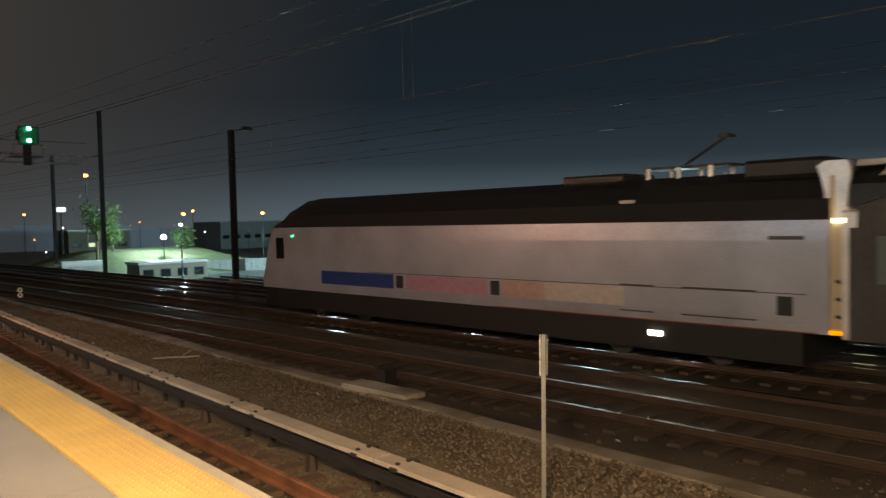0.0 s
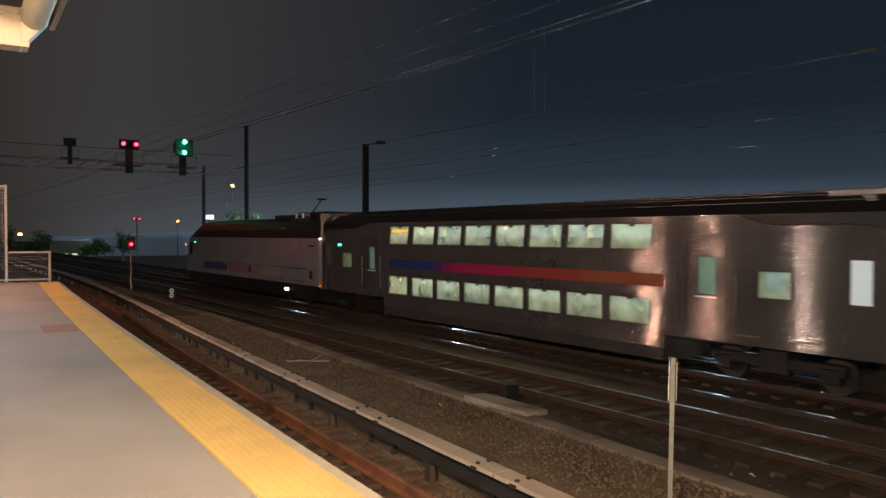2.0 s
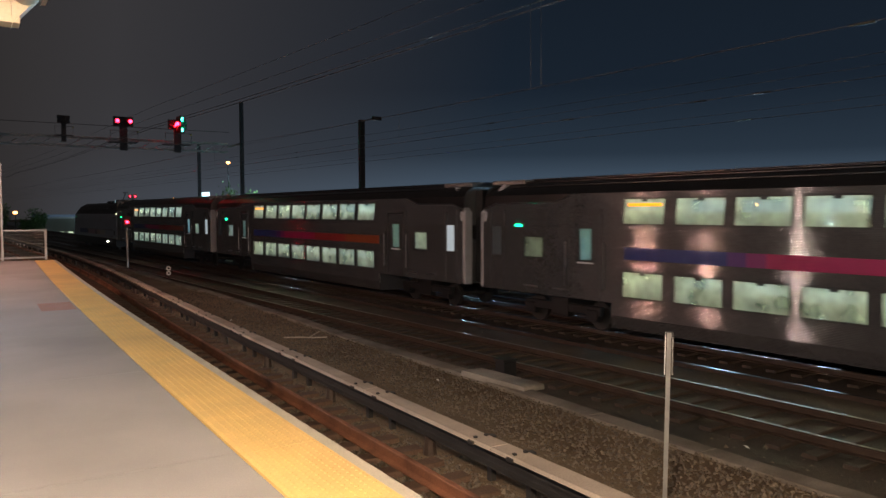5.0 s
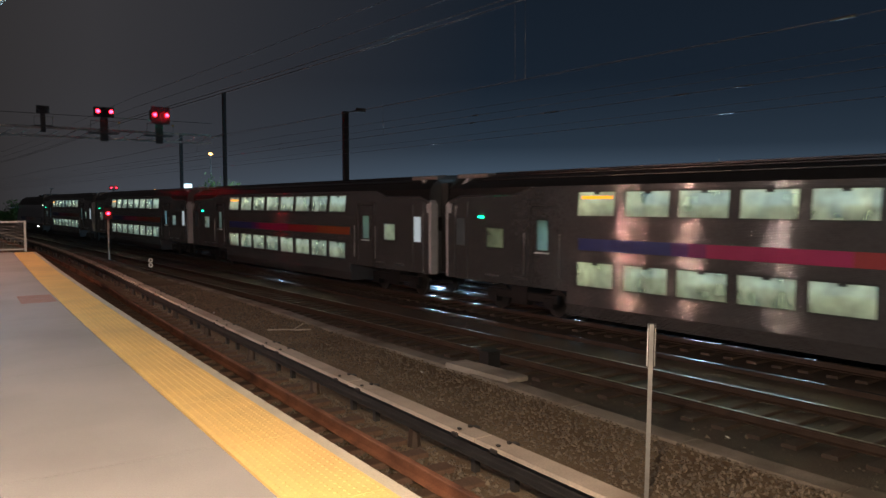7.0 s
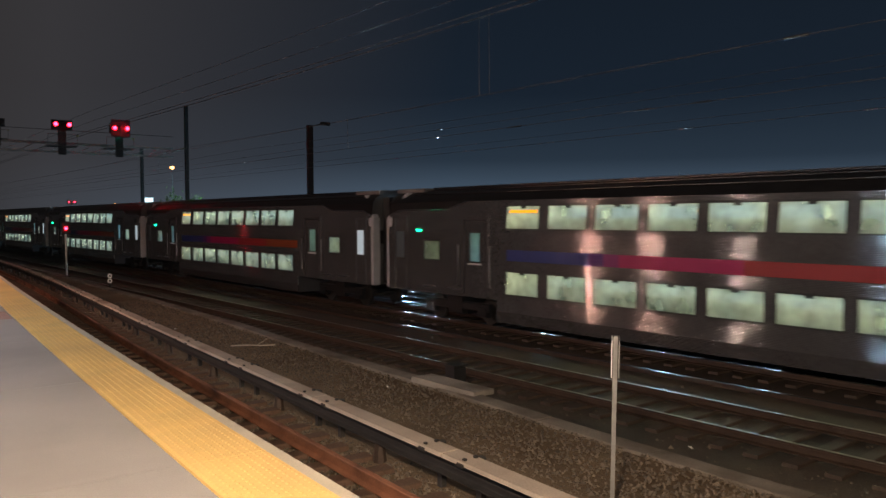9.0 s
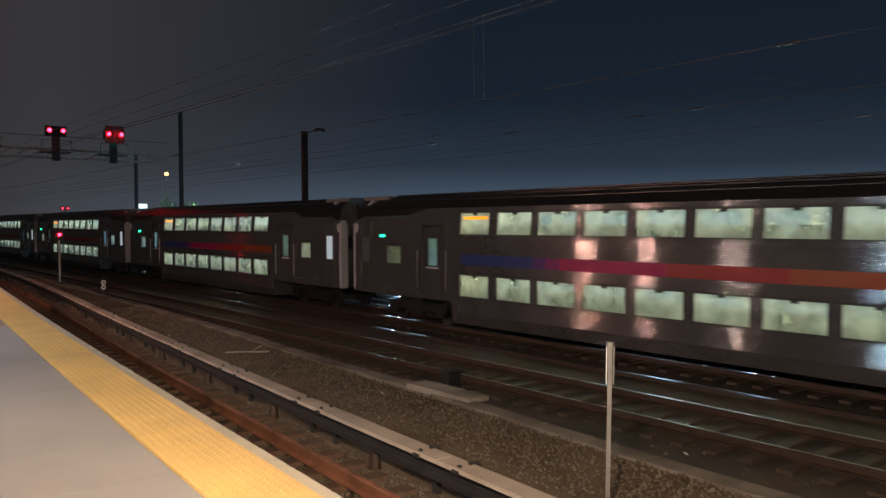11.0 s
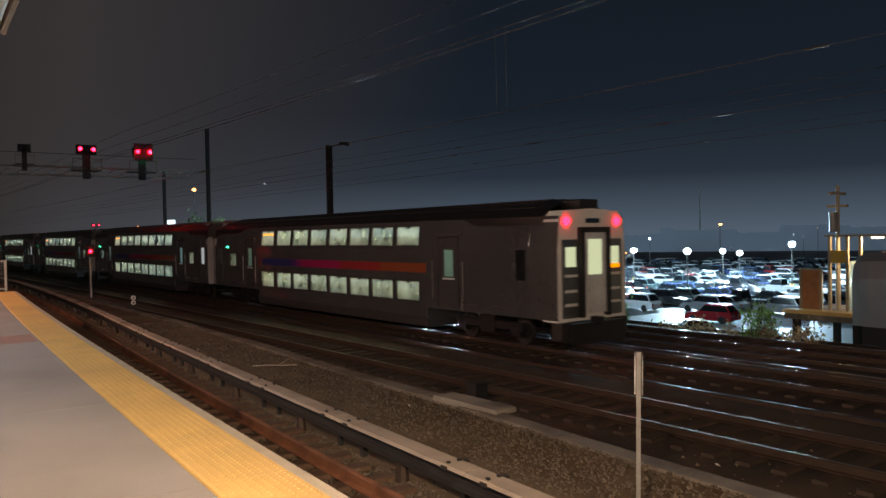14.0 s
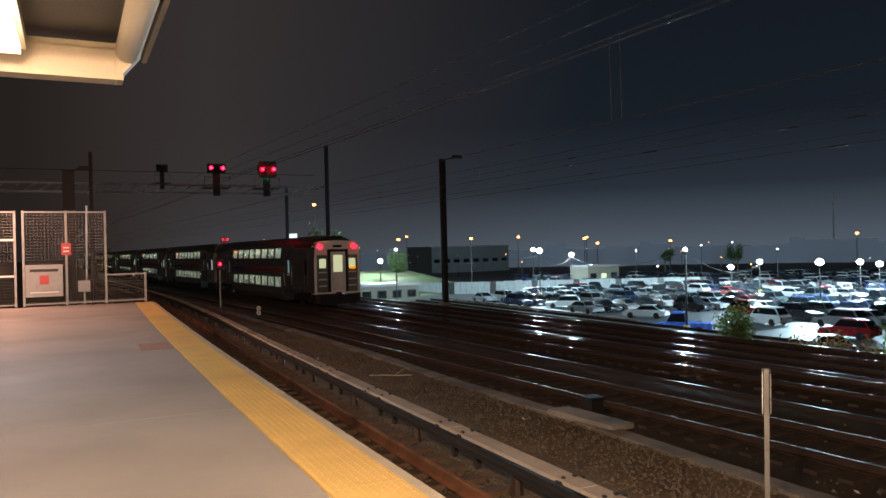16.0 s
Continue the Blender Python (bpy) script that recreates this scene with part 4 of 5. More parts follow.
part("text_bar", Mesh().box(-0.09, 0.09, -0.016, -0.011, 0.03, 0.07).box(-0.09, 0.09, -0.016, -0.011, -0.09, -0.05), M_WHITE, sign)
board = thing("notice_board", "grey notice panel with a red emblem on the fence", "notice board", pose(-0.78, FENCE_Y - 0.05, 0.32))
part("panel", Mesh().box(-0.55, 0.55, -0.05, 0.0, 0, 1.08, 0.01), M_GALV, board)
part("emblem", Mesh().box(-0.14, 0.14, -0.06, -0.045, 0.42, 0.72).box(-0.08, 0.08, -0.066, -0.055, 0.5, 0.66), M_SIGNPINK, board)
part("header", Mesh().box(-0.42, 0.42, -0.058, -0.045, 0.84, 0.93), M_DARKSTEEL, board)
part("header", Mesh().box(-0.42, 0.42, -0.058, -0.045, 0.14, 0.17), M_WHITE, board)
box = thing("junction_box", "small grey electrical box behind the fence", "electrical box", pose(0.42, FENCE_Y + 0.35, 0.0))
part("case", Mesh().box(-0.19, 0.19, -0.12, 0.12, 0.42, 0.82, 0.02), M_GALV, box)
part("leg", Mesh().box(-0.03, 0.03, -0.03, 0.03, -0.05, 0.42), M_GALV, box)
part("conduit", Mesh().tube((0.08, 0, 0.82), (0.12, 0, 3.4), 0.03), M_GALV, box)

# sign post between the railways
post = thing("sign_post", "thin galvanised post with a narrow plate seen edge-on", "sign post", pose(5.86, 5.0, -1.42, 0.8, 0.8, -49.5))
part("pole", Mesh().box(-0.022, 0.022, -0.03, 0.03, 0, 1.82, 0.005), M_GALV, post)
plate = part("plate", Mesh().box(-0.040, -0.031, -0.13, 0.13, 1.42, 1.8, 0.003), M_WHITE, post, "pale sign plate")
part("plate", Mesh().box(0.031, 0.040, -0.13, 0.13, 1.42, 1.8, 0.003), M_GALV, post)
pad = thing("concrete_slab", "pale concrete slab lying beside the cable trough", "concrete slab", pose(8.01, 10.53, -1.45, 1, 2, 7))
part("slab", Mesh().box(-0.25, 0.25, -0.80, 0.80, 0, 0.10, 0.02), M_OLD_CONCRETE, pad)
stub = thing("track_box", "short dark iron box standing beyond the slab", "track equipment", pose(8.7, 11.3, -2.0))
part("case", Mesh().box(-0.14, 0.14, -0.14, 0.14, 0, 0.74, 0.02), M_BLACK, stub)
part("cap", Mesh().box(-0.17, 0.17, -0.17, 0.17, 0.74, 0.78, 0.01), M_BLACK, stub)
plank = thing("plank", "weathered plank lying on the ballast", "plank", pose(8.6, 13.6, -1.86, 0, 4, 10))
part("board", Mesh().box(-0.08, 0.08, -0.75, 0.75, 0, 0.05, 0.008), M_OLD_CONCRETE, plank)
M_TWIG = mat("dry_wood", (0.42, 0.36, 0.28), 0.8, 0, 6, 0.3)
twig = thing("stick", "pale dry stick lying on the ballast", "stick", pose(6.75, 16.5, -1.40, 0, 0, -31))
part("stem", Mesh().line([Vector((-0.5, 0, 0.03)), Vector((-0.15, 0.04, 0.03)), Vector((0.2, 0.02, 0.02)), Vector((0.5, 0.08, 0.02))], 0.018), M_TWIG, twig)
part("branch", Mesh().line([Vector((0.1, 0.03, 0.03)), Vector((0.3, 0.2, 0.14))], 0.012), M_TWIG, twig)
M_LITTER = mat("paper_litter", (0.62, 0.60, 0.56), 0.8, 0, 8, 0.2)
for x, y, z, r in ((9.4, 4.3, -2.1, 30), (7.1, 11.2, -1.44, 80), (6.2, 20.5, -1.42, 50), (10.2, 7.1, -2.1, 70), (3.6, 7.4, -1.40, 40)):
    trash = thing("litter", "crumpled pale paper litter on the ballast", "litter", pose(x, y, z, 8, -6, r), "litter")
    part("scrap", Mesh().add([(-0.06, -0.02, 0.01), (0.02, -0.03, 0.02), (0.07, -0.01, 0.01), (0.05, 0.03, 0.02), (-0.02, 0.02, 0.01), (-0.07, 0.02, 0.02), (0.0, 0.0, 0.035)],
                             [(0, 1, 6), (1, 2, 6), (2, 3, 6), (3, 4, 6), (4, 5, 6), (5, 0, 6), (0, 5, 4, 3, 2, 1)]), M_LITTER, trash)

# stones of the ballast
rs = random.Random(4)
stones = Mesh()


def stone(x, y, z, r):
    vs = [(x + r * a * rs.uniform(0.6, 1.2), y + r * b * rs.uniform(0.6, 1.2), z + r * c * rs.uniform(0.5, 0.9)) for a, b, c in ((1, 0, 0), (-1, 0, 0), (0, 1, 0), (0, -1, 0), (0, 0, 1), (0, 0, -1))]
    stones.add(vs, [(0, 2, 4), (2, 1, 4), (1, 3, 4), (3, 0, 4), (2, 0, 5), (1, 2, 5), (3, 1, 5), (0, 3, 5)])


for _ in range(30000):
    y = 2.5 + 26 * rs.random() ** 1.7
    q = rs.random()
    if q < 0.5:
        x, z = rs.uniform(2.9, 4.9), -1.42
    elif q < 0.96:
        x, z = rs.uniform(4.9, 7.65), -1.43
    else:
        x, z = rs.uniform(8.6, 14), -2.12
    stone(x + bend(y) * (x < 5), y, z, rs.uniform(0.014, 0.036) * (1.7 if rs.random() < 0.05 else 1))
tagged(part("ballast_stones", stones, M_STONE), "loose grey and brown ballast stones between the rails", "ballast", kind="stuff")


# ---- signals and overhead line ----
GY = 63.0
gantry = thing("signal_gantry", "dark steel signal gantry spanning the main line", "signal gantry")
part("column", Mesh().box(20.1, 20.38, GY - 0.14, GY + 0.14, -2.15, 10.9, 0.04), M_BLACK, gantry)
part("column", Mesh().box(-7.3, -6.9, GY - 0.2, GY + 0.2, -1.6, 9.0, 0.04), M_BLACK, gantry)
beam = Mesh()
for z in (6.6, 7.25):
    for y in (GY - 0.4, GY + 0.4):
        beam.box(-7, 19.0, y - 0.05, y + 0.05, z - 0.05, z + 0.05)
for k in range(26):
    beam.tube((-7 + k, GY - 0.4, 6.6), (-6 + k, GY - 0.4, 7.25), 0.03, 0.03, 4).tube((-7 + k, GY - 0.4, 7.25), (-7 + k, GY + 0.4, 7.25), 0.025, 0.025, 4)
beam.tube((19.0, GY, 7.0), (20.1, GY, 7.35), 0.06)
part("truss", beam, M_GALV, gantry, "galvanised walkway truss")
part("handrail", Mesh().tube((-7, GY - 0.5, 8.2), (19, GY - 0.5, 8.2), 0.02), M_DARKSTEEL, gantry)


M_AMBERDIM = mat("yellow_plate", (0.55, 0.38, 0.08), 0.5, 0, 4, 0.1)


def signal_head(x, red, lit=True):
    """A signal head: backing plate, hoods and lamps."""
    head = thing("railway_signal", "railway signal head with two glowing red lamps" if lit else "dark unlit railway signal head", "railway signal", pose(x, GY - 0.7, 8.25), "signals on the gantry")
    part("backing", Mesh().box(-0.72, 0.72, 0.02, 0.1, -0.05, 0.70, 0.05).box(-0.28, 0.28, 0.02, 0.1, -1.9, -0.05, 0.05), M_BLACK, head)
    part("cage", Mesh().box(-1.0, 1.0, -0.3, 0.9, -1.3, -1.22).line([Vector((-1, -0.3, -1.25)), Vector((-1, -0.3, -0.4)), Vector((1, -0.3, -0.4)), Vector((1, -0.3, -1.25))], 0.02), M_DARKSTEEL, head)
    part("marker", Mesh().box(1.0, 1.14, 0.0, 0.05, -0.5, -0.36), M_AMBERDIM, head, "small yellow marker plate")
    for px in (-0.46, 0.46):
        part("hood", Mesh().tube((px, -0.28, 0.36), (px, 0.02, 0.33), 0.24, 0.24, 12), M_BLACK, head)
        if lit and red:
            part("lens", Mesh().ball((px, -0.32, 0.33), 0.145), M_SIGNRED, head, "glowing red lens", True)
    return head


signal_left = signal_head(10.75, True)
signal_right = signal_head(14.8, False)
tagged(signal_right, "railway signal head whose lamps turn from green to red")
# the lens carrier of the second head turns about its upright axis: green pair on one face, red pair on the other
# carrier and its blind plate are added; they stand for lamps switching colour
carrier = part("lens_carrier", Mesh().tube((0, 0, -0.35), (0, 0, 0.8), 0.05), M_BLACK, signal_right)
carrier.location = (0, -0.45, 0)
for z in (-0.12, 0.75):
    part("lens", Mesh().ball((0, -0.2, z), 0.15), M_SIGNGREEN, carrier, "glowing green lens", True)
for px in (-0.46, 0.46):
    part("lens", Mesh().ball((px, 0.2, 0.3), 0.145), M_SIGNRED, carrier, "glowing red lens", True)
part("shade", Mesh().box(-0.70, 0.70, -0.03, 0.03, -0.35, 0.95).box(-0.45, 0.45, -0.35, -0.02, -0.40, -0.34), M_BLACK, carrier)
small_ = signal_head(6.6, False, False)
small_.scale = (0.6, 0.6, 0.75)
# light that the lamps throw on the train
lamp("signal_glow", "SPOT", (10.75, GY - 1.1, 8.2), 150, (1.0, 0.03, 0.05), 0.2, (15.6, 52, 2.7), 24)

low = thing("railway_signal", "low post signal with one glowing red lamp beside the main line", "railway signal", pose(8.0, 46, -2.1))
part("post", Mesh().tube((0, 0, 0), (0, 0, 3.0), 0.06), M_GALV, low)
part("head", Mesh().box(-0.22, 0.22, -0.1, 0.12, 2.8, 3.5, 0.05), M_BLACK, low)
part("lens", Mesh().ball((0, -0.14, 3.12), 0.085), M_SIGNRED, low, "glowing red lens", True)
part("base", Mesh().box(-0.2, 0.2, -0.2, 0.2, 0, 0.5, 0.03), M_DARKSTEEL, low)
far_sig = thing("railway_signal", "distant signal with two small red lamps", "railway signal", pose(27.2, 150, -2.1))
part("post", Mesh().tube((0, 0, 0), (0, 0, 6.2), 0.12), M_BLACK, far_sig)
for px in (-0.45, 0.45):
    part("lens", Mesh().ball((px, -0.2, 6.6), 0.10), M_SIGNRED, far_sig)
part("head", Mesh().box(-0.8, 0.8, 0, 0.1, 6.2, 7.0), M_BLACK, far_sig)
dwarf = thing("track_marker", "two white round marker discs on a short stake", "track marker", pose(8.02, 36, -1.6))
part("stake", Mesh().box(-0.03, 0.03, 0, 0.04, 0, 0.7), M_DARKSTEEL, dwarf)
for z in (0.36, 0.58):
    part("disc", Mesh().tube((0, -0.03, z), (0, 0.0, z), 0.105, 0.105, 16), M_WHITE, dwarf)
    part("hole", Mesh().tube((0, -0.036, z), (0, -0.03, z), 0.045, 0.045, 10), M_DARKSTEEL, dwarf)


def mast(x, y, z0, z1, r=0.16, arm=0.9):
    m = thing("catenary_mast", "dark steel mast of the overhead line", "catenary mast", pose(x, y, z0), "masts of the overhead line")
    h = z1 - z0
    part("pole", Mesh().box(-r, r, -r, r, 0, h, 0.03), M_BLACK, m)
    part("base", Mesh().box(-r * 1.8, r * 1.8, -r * 1.8, r * 1.8, 0, 0.25, 0.03), M_OLD_CONCRETE, m)
    if arm:
        part("arm", Mesh().tube((0, 0, h - 0.1), (arm, 0, h + 0.15), 0.04).box(arm - 0.1, arm + 0.5, -0.12, 0.12, h + 0.05, h + 0.28, 0.03), M_DARKSTEEL, m)
    return m


mast(21.75, 43.4, -2.1, 7.45)
mast(20.6, 78, -2.1, 8.5, 0.14, 0)
mast(0.0, 46, -1.6, 6.4, 0.3, 0.6)
mast(1.15, 47, -1.6, 7.6, 0.1, 0)
mast(27.6, -14, -2.1, 7.5)

# the two wires at 4.75 are added to hold bright tubes
WIRES = ((12.2, 4.5, 0.006), (12.2, 6.32, 0.021), (12.1, 6.42, 0.018), (17.3, 4.5, 0.012), (17.3, 5.68, 0.011), (21.9, 4.48, 0.012), (21.9, 5.9, 0.011), (17.3, 4.75, 0.008), (21.9, 4.75, 0.008), (12.2, 6.95, 0.013), (12.4, 7.65, 0.013))
M_WIRE = mat("weathered_wire", (0.10, 0.10, 0.105), 0.4, 0.2, 0.9, 0.5, 0, 5)
for c, z, r in WIRES:
    w = thing("overhead_wire", "thin weathered overhead line wire above the tracks", "overhead wire", kind="structure")
    pts = [on_main(-50 + 6 * k, c, z + 0.22 * (((k * 6 - 50 + 12) % 60 - 30) / 30) ** 2 * (z > 5)) for k in range(60)]
    part("wire", Mesh().line(pts, r * 0.75, 5), M_WIRE, w)
M_BRIGHT = mat("bright_fitting", (0.75, 0.76, 0.78), 0.18, 1.0, 4, 0.1)
# bright tubes laid on the wires stand in for their glints
for c, s, z, ln in ((17.3, 36.9, 4.5, 0.35), (17.3, 36.9, 4.75, 0.3), (17.3, 20.7, 4.75, 0.35), (17.3, 20.9, 4.5, 0.3), (21.9, 29.6, 4.48, 0.35), (21.9, 25.0, 4.75, 0.4), (17.3, 16.8, 4.5, 0.6),
                    (17.3, 12.0, 4.5, 0.5), (21.9, 13.5, 4.48, 0.6), (17.3, 10.2, 4.5, 0.5), (12.2, 5.5, 4.5, 0.4), (21.9, 8.0, 4.48, 0.4)):
    fit_ = thing("wire_clamp", "bright metal tube standing in for a glint on the overhead wire", "wire fitting", group="clamps on the overhead wires")
    part("glint_tube", Mesh().tube(on_main(s, c, z), on_main(s + ln, c, z), 0.03, 0.022, 6), M_BRIGHT, fit_)
for c, s in ((12.2, 12.9), (12.2, 13.25), (17.3, 27.0), (17.3, 50)):
    dr = thing("dropper", "thin hanger wire between contact and carrier wires", "overhead wire", group="droppers of the overhead line")
    part("hanger", Mesh().tube(on_main(s, c, 4.5), on_main(s + 0.02, c, 6.5 if c < 15 else 5.85), 0.007, 0.007, 4), M_WIRE, dr)


# ---- the far platform, beyond the main line ----
plat2 = thing("far_platform", "lower opposite platform with a yellow tactile edge on steel legs", "platform", kind="structure")
part("deck", Mesh().box(29.0, 33.0, -40, 17.0, -2.05, -1.75), M_OLD_CONCRETE, plat2)
part("tactile_edge", Mesh().box(28.95, 29.7, -40, 17.05, -1.82, -1.68), M_YELLOW, plat2, "yellow tactile edge")
for k in range(12):
    for x in (29.3, 32.5):
        part("leg", Mesh().box(x - 0.12, x + 0.12, 16.5 - 2.4 * k, 16.74 - 2.4 * k, Z_LOT, -2.05), M_DARKSTEEL, plat2)
end_fence = thing("platform_fence", "mesh panel at the end of the far platform, orange lamp light in its colour", "fence")
# the orange of lamp light is put into this mesh's base colour
M_ORANGELITMESH = mat("orange_lit_mesh", (0.50, 0.22, 0.10), 0.7, 0, 6, 0.3)
part("panel", Mesh().box(29.9, 29.94, 15.95, 16.75, -1.7, -0.12), M_ORANGELITMESH, end_fence)
part("frame", Mesh().box(29.86, 29.95, 16.72, 16.82, -1.7, -0.05), M_CREAM, end_fence)
part("frame", Mesh().box(29.86, 29.95, 15.88, 15.98, -1.7, -0.05), M_CREAM, end_fence)
part("frame", Mesh().box(29.85, 29.96, 15.88, 16.82, -0.12, -0.04), M_CREAM, end_fence)
shelter = thing("platform_shelter", "glazed cream framed shelter panels on the far platform", "shelter")
for y in (15.7, 15.0, 14.5, 13.2):
    part("upright", Mesh().box(30.1, 30.22, y - 0.05, y + 0.05, -1.75, 1.25), M_CREAM, shelter)
part("board", Mesh().box(30.12, 30.2, 15.05, 15.65, 0.2, 0.7), M_AMBERDIM, shelter, "yellowish panel")
part("glass", Mesh().box(30.15, 30.18, 13.25, 14.95, -1.6, 0.3), M_GLASS, shelter)
# roof and glowing tube are added to go with the unseen lamp
part("shelter_roof", Mesh().box(29.9, 31.6, 13.1, 15.8, 1.25, 1.33, 0.02), M_CREAM, shelter, "thin cream roof added to carry the unseen lamp")
part("fill_tube", Mesh().box(30.4, 31.0, 14.0, 14.2, 1.17, 1.25, 0.02), M_TUBE, shelter, "added glowing tube for the unseen far platform lamp")
util = thing("utility_pole", "pale utility pole with cross arms and equipment", "utility pole", pose(30.9, 15.75, -1.75))
part("pole", Mesh().tube((0, 0, 0), (0, 0, 5.1), 0.10, 0.07, 10), M_CREAM, util)
part("cross_arm", Mesh().box(-0.6, 0.6, -0.05, 0.05, 4.7, 4.82).box(-0.08, 0.08, -0.4, 0.4, 4.2, 4.3), M_CREAM, util)
part("can", Mesh().tube((-0.35, 0, 3.2), (-0.35, 0, 4.0), 0.16, 0.16, 10), M_GALV, util)

M_SHELL = mat("grey_car_shell", (0.30, 0.33, 0.36), 0.4, 0.5, 1, 0.15)
still = thing("subway_car", "grey rounded subway car standing at the far platform", "railway coach", pose(27.9, 13.1, -2.75))
ring = [(-1.38, 0.95), (-1.40, 2.6), (-1.25, 3.2), (-0.8, 3.5), (0.8, 3.5), (1.25, 3.2), (1.40, 2.6), (1.38, 0.95)]
sh = Mesh()
for y, k in ((0.0, 0.9), (-0.25, 0.97), (-0.6, 1.0), (-15.0, 1.0)):
    sh.v += [(x * k, y, 2.0 + (z - 2.0) * (k if z > 2 else 1)) for x, z in ring]
for j in range(3):
    sh.f += [(j * 8 + i, j * 8 + (i + 1) % 8, (j + 1) * 8 + (i + 1) % 8, (j + 1) * 8 + i) for i in range(8)]
sh.f += [tuple(range(8)), tuple(range(24, 32))]
part("shell", sh, M_SHELL, still)
part("underframe", Mesh().box(-1.2, 1.2, -14.9, -0.3, 0.3, 0.95), M_BLACK, still)
for k in range(5):
    y = -1.55 - 2.7 * k
    w = part("window", Mesh().box(-1.43, -1.40, y - 0.45, y + 0.35, 1.75, 2.6, 0.005), M_BLACK, still)
    part("pane", Mesh().box(-1.445, -1.428, y - 0.38, y + 0.28, 1.82, 2.53), M_LITPANE, w, "lit window")
for y in (-2.0, -12.8):
    for w in (-1, 1):
        part("wheel", Mesh().tube((-0.8, y + w, 0.4), (0.8, y + w, 0.4), 0.38, 0.38, 14), M_DARKSTEEL, still)
bed = thing("railway_track", "lower track bed under the standing subway car", "railway track", kind="structure")
part("bed", Mesh().box(26.2, 29.0, -40, 60, -3.4, -2.95), M_OLD_CONCRETE, bed)
for x in (27.15, 28.6):
    part("rail", Mesh().sweep(rail_profile(), [(Vector((x, -40, -2.75)), Vector((1, 0, 0))), (Vector((x, 60, -2.75)), Vector((1, 0, 0)))]), M_RAILSIDE, bed)


# ---- the car park ----
def paint():
    """Car paint whose colour differs from car to car."""
    m = mat("car_paint", (0.5, 0.5, 0.5), 0.25, 0.1, 2, 0.05, 0, 40, spec=0.6)
    nt = m.node_tree
    b = nt.nodes["Principled BSDF"]
    info, ramp = nt.nodes.new("ShaderNodeObjectInfo"), nt.nodes.new("ShaderNodeValToRGB")
    ramp.color_ramp.interpolation = "CONSTANT"
    cols = ((0.0, (0.30, 0.31, 0.32)), (0.16, (0.02, 0.022, 0.025)), (0.50, (0.42, 0.42, 0.42)), (0.60, (0.10, 0.145, 0.15)), (0.74, (0.03, 0.05, 0.12)), (0.82, (0.30, 0.31, 0.32)), (0.92, (0.28, 0.02, 0.02)), (0.96, (0.02, 0.025, 0.03)))
    e = ramp.color_ramp.elements
    while len(e) < len(cols):
        e.new(0.5)
    for k, (p, c) in enumerate(cols):
        e[k].position, e[k].color = p, (*c, 1)
    nt.links.new(info.outputs["Random"], ramp.inputs[0])
    nt.links.new(ramp.outputs[0], b.inputs["Base Color"])
    return m


M_PAINT = paint()
M_TYRE = mat("tyre", (0.02, 0.02, 0.02), 0.8, 0, 5, 0.2)
M_CARGLASS = mat("car_glass", (0.012, 0.015, 0.018), 0.08, 0, 2, 0.1)
M_TAILDIM = mat("tail_lens", (0.35, 0.02, 0.02), 0.3, 0, 3, 0.1)
M_WHITEPAINT = mat("white_car_paint", (0.75, 0.77, 0.78), 0.25, 0, 2, 0.05)
M_BLUEPAINT = mat("blue_car_paint", (0.02, 0.20, 0.80), 0.28, 0.1, 2, 0.08)
M_REDPAINT = mat("red_car_paint", (0.42, 0.02, 0.03), 0.25, 0.1, 2, 0.08)
M_DARKREDPAINT = mat("dark_red_car_paint", (0.20, 0.03, 0.03), 0.3, 0.1, 2, 0.1)


